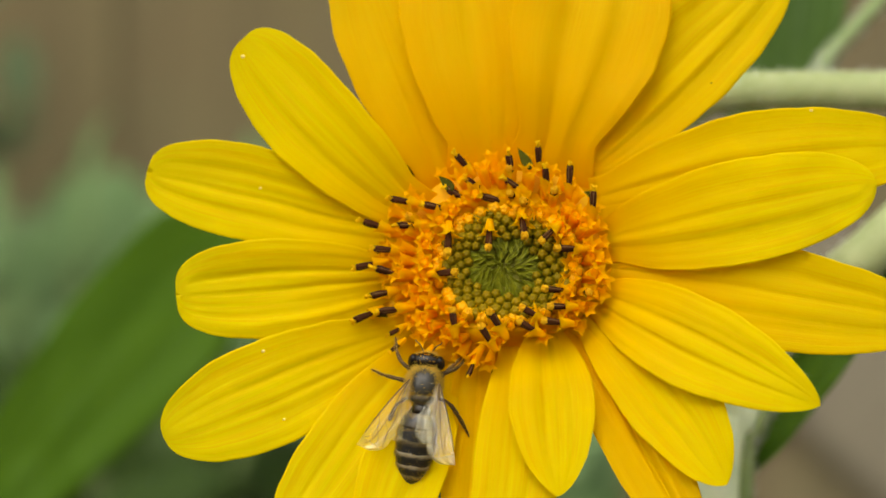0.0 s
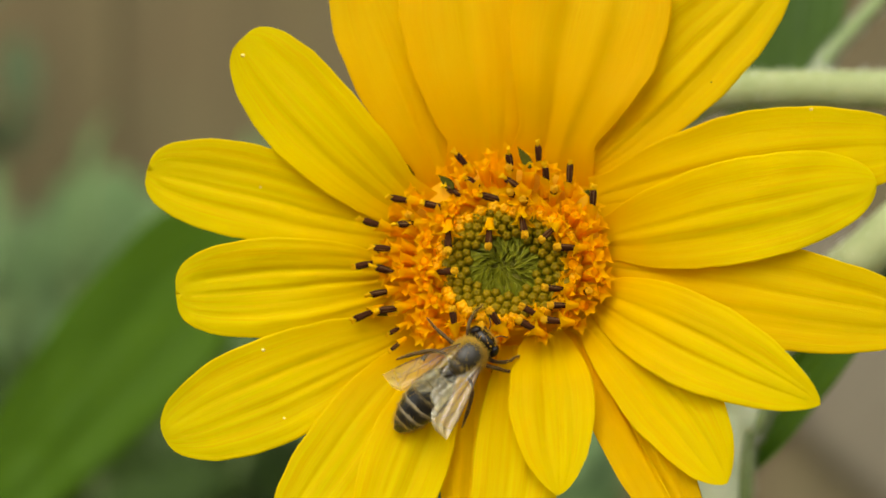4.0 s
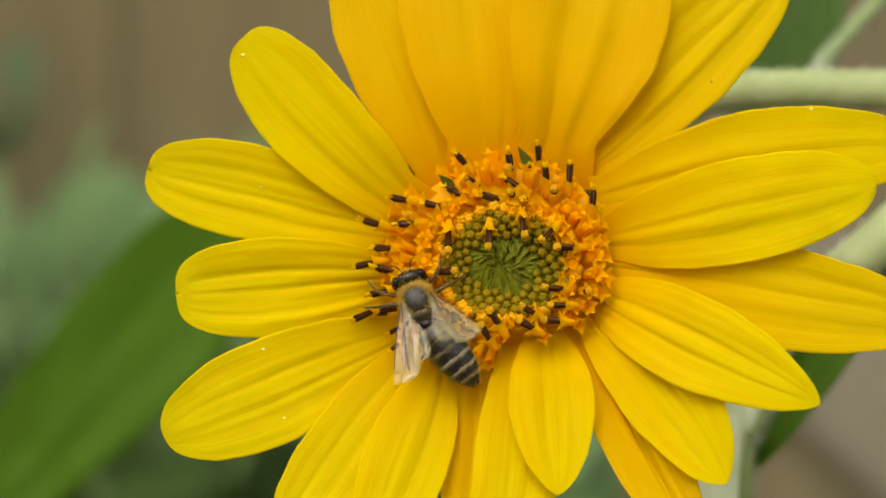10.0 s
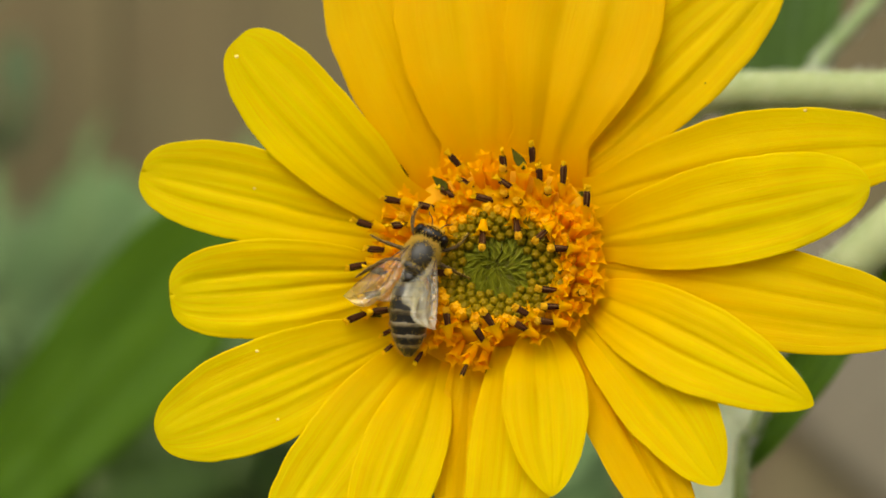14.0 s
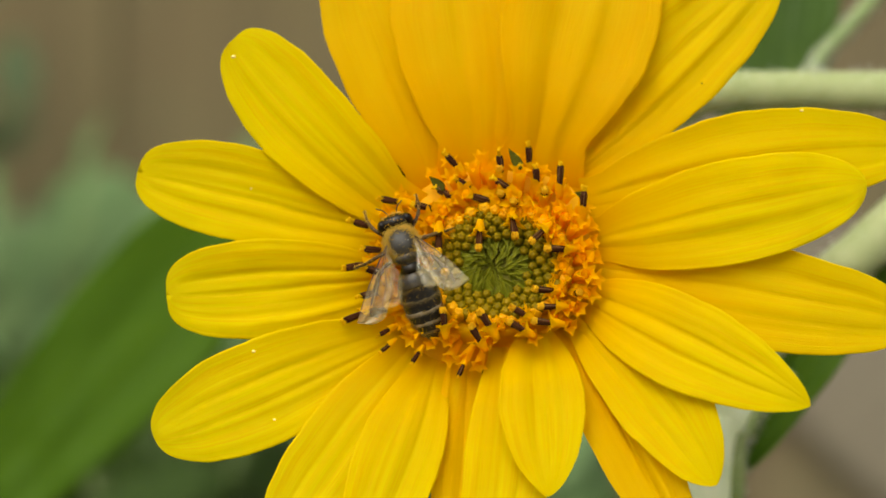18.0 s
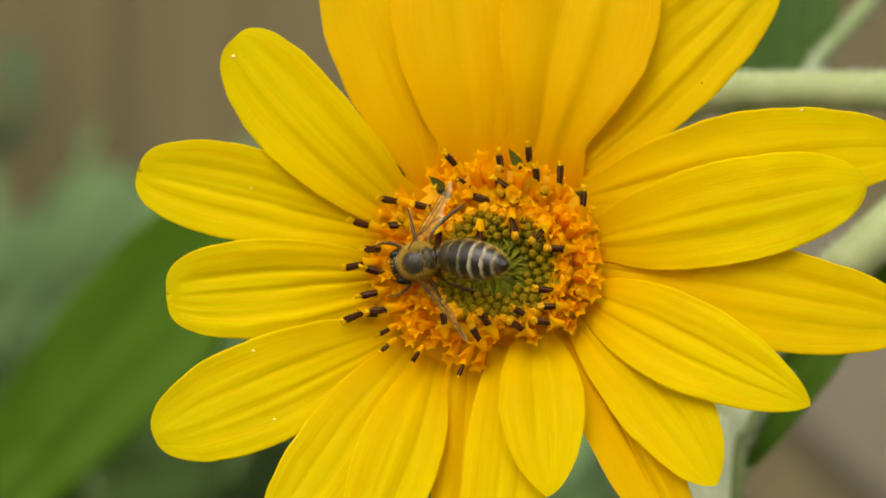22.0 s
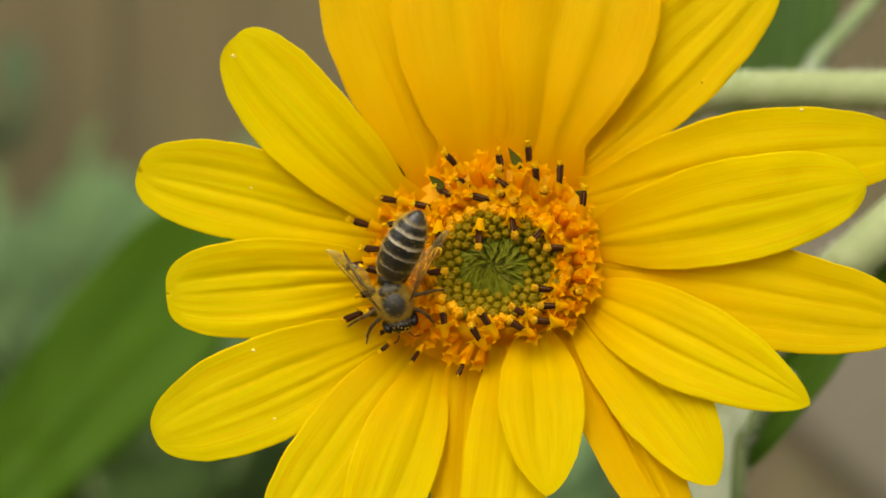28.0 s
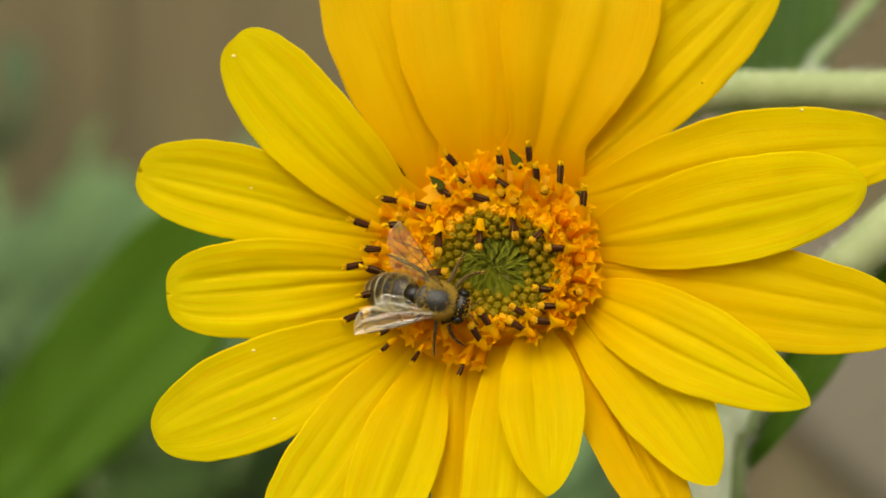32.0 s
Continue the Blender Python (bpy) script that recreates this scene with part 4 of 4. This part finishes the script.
def head_shape():
    bm = bmesh.new()
    ball(bm, (0, 0, 0), (1.42, 0.85, 1.2), 20)
    ball(bm, (0, 0.45, -0.75), (0.75, 0.5, 0.7), 12)
    tube(bm, [(0, 0.5, -1.2), (0, 0.75, -1.9), (0, 0.7, -2.5)], [0.22, 0.16, 0.08], 8)
    return bm


def waist():
    bm = bmesh.new()
    tube(bm, [(0, 0.5, 0.1), (0, 0.1, 0), (0, -0.4, 0)], [0.75, 0.8, 1.05], 12)
    return bm


def membrane(bm, length, width, sx, seed, lead=0.25, fat=0.66):
    """A thin wing lobe along -y; the lead edge is on its outer side."""
    nu, nv = 24, 12
    rows = []
    for i in range(nu + 1):
        s = i / nu
        f = (s ** 0.85 * (1.0 - s) ** 0.42) / (fat ** 0.85 * (1 - fat) ** 0.42)
        f = max(f, 0.22 * (1 - s))
        row = []
        for j in range(nv + 1):
            c = j / nv
            x = sx * (lead * math.sin(s * 2.6) - width * f * c * (1 + 0.05 * math.sin(s * 17)) + 0.12)
            z = 0.07 * math.sin(c * 15 + 2 * s) * (0.3 + s) * (1 - s * 0.6) + 0.16 * noise.noise(Vector((s * 4, c * 3, seed))) * s - 0.15 * c * s
            row.append(bm.verts.new((x, -length * s, z)))
        rows.append(row)
    for a, b in zip(rows, rows[1:]):
        for j in range(nv):
            bm.faces.new((a[j], b[j], b[j + 1], a[j + 1]))
    return rows


def wing(b, sx):
    bm = bmesh.new()
    rows = membrane(bm, 7.5, 2.35, sx, 3 + sx)
    grid = [[v.co.copy() for v in r] for r in rows]
    w = part("wing", in_metres(bm), WING, b, "clear amber forewing with brown veins", pose(sx * 1.25 * MM, 0.2 * MM, 1.0 * MM))
    lift = Vector((0, 0, 0.03))

    def vein(cells, r):
        pts = [grid[min(24, round(i * 1.09))][min(12, round(j * 1.33))] + lift for i, j in cells]
        bm = bmesh.new()
        tube(bm, pts, [0.62 * r * (1 - 0.5 * k / len(pts)) for k in range(len(pts))], 5)
        part("vein", in_metres(bm), VEIN, w)

    vein([(i, 0) for i in range(0, 20, 2)], 0.10)
    vein([(0, 1), (4, 2), (9, 3), (13, 4), (17, 4), (20, 3)], 0.06)
    vein([(0, 1), (5, 4), (10, 6), (15, 7), (18, 8)], 0.055)
    vein([(2, 2), (6, 6), (10, 8), (13, 9)], 0.045)
    vein([(9, 3), (10, 5), (10, 6)], 0.04)
    vein([(13, 4), (14, 6), (15, 7)], 0.04)
    vein([(12, 0), (14, 2), (17, 3), (19, 1)], 0.045)
    vein([(15, 2), (17, 5), (19, 6)], 0.04)
    vein([(17, 4), (19, 4), (21, 4)], 0.03)
    vein([(15, 7), (17, 7), (19, 7)], 0.03)
    vein([(10, 6), (12, 8), (14, 9)], 0.03)
    bm = bmesh.new()
    membrane(bm, 4.9, 1.65, sx, 9 + sx, 0.1)
    bmesh.ops.rotate(bm, matrix=Matrix.Rotation(-sx * 0.32, 3, "Z"), verts=bm.verts)
    bmesh.ops.translate(bm, vec=(-sx * 0.25, -0.75, -0.18), verts=bm.verts)
    part("hindwing", in_metres(bm), WING, w, "small clear hindwing")
    return w


def leg(b, sx, k):
    """A jointed leg: thigh, shin, foot with a claw; the hind shin is broad."""
    bm = bmesh.new()
    pts = [[(0, 0, 0), (1.5, 0.9, 0.35), (2.2, 1.9, -0.6), (2.35, 2.6, -1.4), (2.5, 3.1, -1.7)],
           [(0, 0, 0), (1.9, 0.1, 0.3), (3.1, 0.1, -0.4), (4.0, 0.2, -1.2), (4.6, 0.3, -1.6)],
           [(0, 0, 0), (1.6, -0.8, 0.1), (2.5, -2.3, -0.4), (3.1, -3.7, -1.1), (3.4, -4.5, -1.4)]][k]
    rad = [[0.22, 0.2, 0.16, 0.11, 0.05], [0.23, 0.21, 0.17, 0.11, 0.05], [0.18, 0.17, 0.23, 0.15, 0.04]][k]
    path = smooth_path([(sx * x * 0.93, y * 0.93, z) for x, y, z in pts], 4)
    rr = [float(r) for r in np.interp(np.linspace(0, 4, len(path)), range(5), rad)]
    rr = [r * (0.74 if i % 4 == 0 else 0.94) for i, r in enumerate(rr)]
    tube(bm, path, rr, 8)
    root = pose(sx * 0.75 * MM, (1.0, 0.1, -0.9)[k] * MM, -1.15 * MM)
    lg = part("leg", in_metres(bm), LEG, b, "dark jointed hind leg with a broad shin" if k == 2 else "dark jointed leg", root)
    rnd = random.Random(70 + k)
    spots = []
    for _ in range(130):
        i = rnd.randrange(1, len(path) - 2)
        d = (path[i + 1] - path[i]).normalized()
        o = Matrix.Rotation(rnd.uniform(0, 6.28), 3, d) @ d.orthogonal().normalized()
        spots.append((path[i].lerp(path[i + 1], rnd.random()) + o * rr[i] * 0.9, o))
    bm = bmesh.new()
    hairs(bm, spots, 0.3, 0.014, 80 + k)
    tagged(part("leg_hairs", in_metres(bm), FUR, lg, "short bristles"), kind="stuff")
    return lg


bee, bee_head, bee_abdomen, bee_wings, bee_legs = bee_parts()
florets()


def motions():
    # seconds, place u, v, w (millimetres), heading and pitch (degrees)
    BODY = [
        (0, -6.1, -10.63, 5.12, -6.66, -6), (0.5, -5.14, -10.64, 5.34, -33.61, -6), (1, -4.76, -9.08, 5.93, -42.94, -6), (1.5, -4.65, -9.52, 5.84, -46.42, -6),
        (2, -5.47, -9.65, 5.5, -41.63, -6), (2.5, -2.87, -8.89, 6.53, -49.64, -6), (3, -2.06, -8.4, 6.53, -45.94, -6), (3.5, -2.71, -8.35, 6.45, -46.36, -6),
        (5.5, 0.58, -7.03, 6.58, -50.51, -6), (6, 0.25, -6.76, 6.48, -50.65, -6), (6.5, 0.19, -6.65, 6.45, -50.97, -6), (7, -0.41, -4.55, 5.96, -31.56, -6),
        (7.5, -1.63, -3.45, 5.6, 18.06, -6), (8, -4.24, -4.57, 5.5, 49.22, -6), (8.5, -6.09, -4.19, 5.21, 39.71, -6), (9, -6.31, -3.02, 4.95, 42.88, -6),
        (9.5, -6.78, -3.28, 4.94, 17.74, -6), (10, -6.71, -3.2, 4.94, 20.93, -6), (10.5, -7.23, -2.32, 4.7, 19.87, -6), (11, -6.71, -0.75, 4.45, -5.24, -6),
        (11.5, -7.16, -0.98, 4.44, -15.34, -6), (12, -7.28, -0.48, 4.32, -16.33, -6), (12.5, -6.19, 0.89, 4.18, -12.92, -6), (13, -5.55, 1.05, 4.22, -22, -6),
        (13.5, -5.66, 1.34, 4.15, -22.72, -6), (14, -5.78, 0.96, 4.21, -27.75, -6), (14.5, -5.85, 0.81, 4.24, -26.84, -6), (16.5, -5.51, 2.38, 3.96, -18.04, -6),
        (17, -5.94, 2.15, 3.96, -17.95, -6), (17.5, -6.02, 1.98, 3.98, -6.91, -6), (18, -7.19, 1.98, 3.84, 18.89, -6), (18.5, -7.61, 4.01, 3.38, 10.63, -6),
        (19, -7.3, 5.92, 3.04, -19.98, -6), (19.5, -7.53, 6.65, 2.56, -7.82, -6), (19.8, -8.8, 4.52, 2.92, 32.78, -6), (20, -9.35, 1.85, 2.74, 48.06, -22),
        (20.2, -8.49, 1.29, 3.76, 77.72, -22), (20.5, -6.96, -0.56, 4.31, 85.48, -22), (21, -5.78, -0.14, 4.37, 107.47, -22), (21.5, -5.62, 0.7, 4.22, 100.96, -22),
        (22, -5.7, 0.44, 4.26, 107.09, -22), (22.5, -7.22, 0.7, 4.03, 105.21, -22), (23, -7.51, -0.74, 4.28, 95.83, -22), (23.5, -7.58, -0.78, 4.28, 93.17, -22),
        (24, -7.61, -1.96, 4.51, 123.58, -22), (24.5, -7.43, -2.42, 4.63, 125.88, -22), (25, -7.73, -2.57, 4.62, 140.65, -22), (25.5, -6.46, -3.67, 4.99, 144.22, -22),
        (27.5, -7.63, -4.2, 5.02, 195.26, -12), (28, -7.9, -3.27, 4.81, 197.64, -12), (28.5, -5.77, -5.08, 5.42, 204.02, -12), (29, -3.74, -7.54, 6.16, 225.67, -12),
        (29.5, -2.29, -6.53, 6.13, 235.78, -12), (30, -2.66, -5.8, 5.94, 236.04, -12), (30.5, -2.33, -5.54, 5.93, 232.94, -12), (30.9, -2.66, -4.88, 5.76, 229.07, 6),
        (31, -3.5, -4.3, 5.54, 240.38, 6), (31.5, -3.58, -3.38, 5.35, 251.65, 6), (32, -3.99, -3.11, 5.24, 255.38, 6),]
    ABDOMEN = [
        (0, -1.89, -12.64), (0.5, 12.36, -18.9), (1, 19.44, -21.6), (1.5, 14.23, -20), (2, 12.96, -22.6), (2.5, 10.92, -22.1), (3, -0.72, -19),
        (3.5, 6.64, -18.1), (5.5, -2.97, -20.2), (6, -1.05, -20), (6.5, -0.88, -22.6), (7, 17.6, -23.6), (7.5, -12.96, -18.74), (8, -21.25, -17.1),
        (8.5, 9.19, -16.4), (9, -0.26, -6), (9.5, 25.77, -6), (10, 18.42, -6), (10.5, 17.69, -6), (11, 21.72, -12.92), (11.5, 19.49, -6),
        (12, 27.07, -6), (12.5, 18.21, -6), (13, 21.35, -6), (13.5, 24.96, -11.18), (14, 26.58, -11.47), (14.5, 24.2, -19.19), (16.5, 14.23, -17.45),
        (17, 17.7, -18.84), (17.5, 14.8, -6), (18, -0.16, -19.87), (18.5, 9, -17.45), (19, 35.87, -6), (19.5, 8.8, -19.4), (19.8, -7.4, -12.98),
        (20, 1.47, -16), (20.2, -16.47, 15), (20.5, 0.04, 15), (21, -33.2, 15), (21.5, -21.93, 15), (22, -21.9, 15), (22.5, -12.03, 15),
        (23, -15.1, 15), (23.5, -10.5, 15), (24, -25.57, 15), (24.5, -21.07, 15), (25, -37.3, 15), (25.5, -30.57, 15), (27.5, -28.74, 14),
        (28, -41.46, 14), (28.5, -21.57, 14), (29, -25.73, 14), (29.5, -15.94, 14), (30, -11.78, 14), (30.5, -0.89, 14), (30.9, 3.86, -36.83),
        (31, -6.97, -44), (31.5, 8.24, -44), (32, 8.65, -44),]
    WING_LEFT = [
        (0, -31.49, -5.4, 0), (0.5, -27.98, -5.4, 0), (1, -17.54, -5.4, 0), (1.5, -15.55, -5.4, 0), (2, -18.9, -5.4, 0), (2.5, -16.77, -5.4, 0),
        (3, -20.12, 4.44, 0), (3.5, -16.54, 7.9, 0), (5.5, -39.62, 3.58, 0), (6, -39.47, 13.72, 0), (6.5, -42.58, 8.79, 0), (7, -34.18, -5.4, 0),
        (7.5, -41.11, 16.57, 0), (8, -44.77, 5.9, 0), (8.5, -39.91, 0.67, 0), (9, -46.15, 17.18, 0), (9.5, -31.54, 1.45, 0), (10, -24.04, 9.51, 0),
        (10.5, -32.28, 8.14, 0), (11, -26.29, -5.4, 0), (11.5, -32.99, -5.4, 0), (12, -16.13, -5.4, 0), (12.5, -39.53, -5.4, 0), (13, -21.99, -5.4, 0),
        (13.5, -27.89, -5.4, 0), (14, -24, -5.4, 0), (14.5, -21.94, -5.4, 0), (16.5, -21.25, -5.4, 0), (17, -21.98, -5.4, 0), (17.5, -25.21, -5.4, 0),
        (18, -38.9, -5.4, 0), (18.5, -43.91, 18.72, 0), (19, -21.15, -5.4, 0), (19.5, -57.21, 19.34, 0), (19.8, -39.79, -5.4, 0), (20, -49.16, 2.2, -60),
        (20.2, -71.95, 2.2, -60), (20.5, -48.06, 2.2, -60), (21, -70.85, 2.2, -60), (21.5, -61.6, 2.2, -60), (22, -65.53, 2.2, -60), (22.5, -46.79, 2.2, -60),
        (23, -44.98, 2.2, -60), (23.5, -39.42, 2.2, -60), (24, -38.46, 2.2, -60), (24.5, -31.86, 2.2, -60), (25, -55.81, 2.2, -60), (25.5, -47.87, 2.2, -60),
        (27.5, -33.97, 11.2, -64), (28, -35.07, 11.2, -64), (28.5, -31.69, 11.2, -64), (29, -39.28, 11.2, -64), (29.5, -34.75, 11.2, -64),
        (30, -40.87, 11.2, -64), (30.5, -25.47, 11.2, -64), (30.9, -27.57, 23.87, 0), (31, -31.24, 21.64, 0), (31.5, -36.42, 12.45, 0),
        (32, -43.18, 25.24, 0),]
    WING_RIGHT = [
        (0, 16.61, 8.49, 0), (0.5, 31.93, -5.4, 0), (1, 27.31, 10.19, 0), (1.5, 22.43, 7.31, 0), (2, 17.17, 6.69, 0), (2.5, 29.6, 16.2, 0),
        (3, 21.45, 17.36, 0), (3.5, 20.31, 18.02, 0), (5.5, 18.43, 10.24, 0), (6, 21.67, 23.61, 0), (6.5, 14.13, 20.38, 0), (7, 23.61, 11.87, 0),
        (7.5, 42.41, 29.17, 0), (8, 29.42, 19.74, 0), (8.5, 23.95, 34.93, 0), (9, 28.4, 36.6, 0), (9.5, 26.1, 36.6, 0), (10, 30.48, 36.6, 0),
        (10.5, 26.03, 26.54, 0), (11, 28.44, 29.11, 0), (11.5, 40.91, 36.6, 0), (12, 34.23, 27.66, 0), (12.5, 32.82, 20.73, 0), (13, 20.72, 11.55, 0),
        (13.5, 25.08, 26.78, 0), (14, 24.24, 30.19, 0), (14.5, 21.55, 24.5, 0), (16.5, 16.33, 20.5, 0), (17, 17.35, 22.48, 0), (17.5, 16.16, 28.84, 0),
        (18, 29.84, 30.66, 0), (18.5, 49.65, 36.6, 0), (19, 26.11, 36.6, 0), (19.5, 26.22, 36.6, 0), (19.8, 40.36, 34.49, 0), (20, 90.9, 2.2, 60),
        (20.2, 80.05, 2.2, 60), (20.5, 57.21, 2.2, 60), (21, 39.33, 2.2, 60), (21.5, 40.84, 2.2, 60), (22, 36.4, 2.2, 60), (22.5, 47.75, 2.2, 60),
        (23, 24.76, 2.2, 60), (23.5, 29.77, 2.2, 60), (24, 28.89, 2.2, 60), (24.5, 26.22, 2.2, 60), (25, 20.78, 2.2, 60), (25.5, 35.63, 2.2, 60),
        (27.5, 17.4, -2.18, 64), (28, 15.03, 9.18, 64), (28.5, 32.79, 11.2, 64), (29, 22.08, 2.32, 64), (29.5, 27.77, 11.2, 64), (30, 29.8, 11.2, 64),
        (30.5, 38.42, 11.2, 64), (30.9, 46.23, 37.15, 0), (31, 36.91, 25.39, 0), (31.5, 25.03, 5.4, 0), (32, 26.89, 5.4, 0),]
    walk(bee, [(t, HEAD @ pose(u * MM, v * MM, w * MM) @ pose(0, 0, 0, 0, 0, turn) @ pose(0, 0, 0, pitch)) for t, u, v, w, turn, pitch in BODY])
    # seconds, turn and lift (degrees)
    walk(bee_abdomen, [(t, pose(0, -2.1 * MM, -0.1 * MM, 0, 0, turn) @ pose(0, 0, 0, -lift)) for t, turn, lift in ABDOMEN])
    # the same for each wing, and its roll
    for w, sx, rows in ((bee_wings[0], -1, WING_LEFT), (bee_wings[1], 1, WING_RIGHT)):
        walk(w, [(t, pose(sx * 1.25 * MM, 0.2 * MM, 1.0 * MM, 0, 0, turn) @ pose(0, 0, 0, -lift, roll)) for t, turn, lift, roll in rows])
    # the head dips into the florets while the body leans down
    rows = []
    for t, u, v, w, turn, pitch in BODY:
        dip = max(0.0, min(1.0, (-pitch - 12) / 24))
        rows.append((t, pose(0, (2.05 - 0.3 * dip) * MM, (-0.3 - 0.7 * dip) * MM, -14 - 45 * dip)))
    walk(bee_head, rows)
    # legs step while the body travels
    for i, lg in enumerate(bee_legs):
        at = lg.matrix_basis.copy()
        rows, phase = [], 0.0
        for n, (t, u, v, w, turn, pitch) in enumerate(BODY):
            if n:
                q = BODY[n - 1]
                phase += min(2.2, math.hypot(u - q[1], v - q[2]) * 1.4 + abs(turn - q[4]) * 0.03)
            # at first the bee props itself on two right legs stretched wide
            prop = (0, 0, 0, 0, 34, 24)[i] * max(0.0, min(1.0, (5.5 - t) / 1.5))
            rows.append((t, at @ pose(0, 0, 0, 5 * math.cos(phase + i) - 0.9 * pitch, 0, prop + 13 * math.sin(phase + i * 3.14159 + 0.4 * i))))
        walk(lg, rows)


motions()
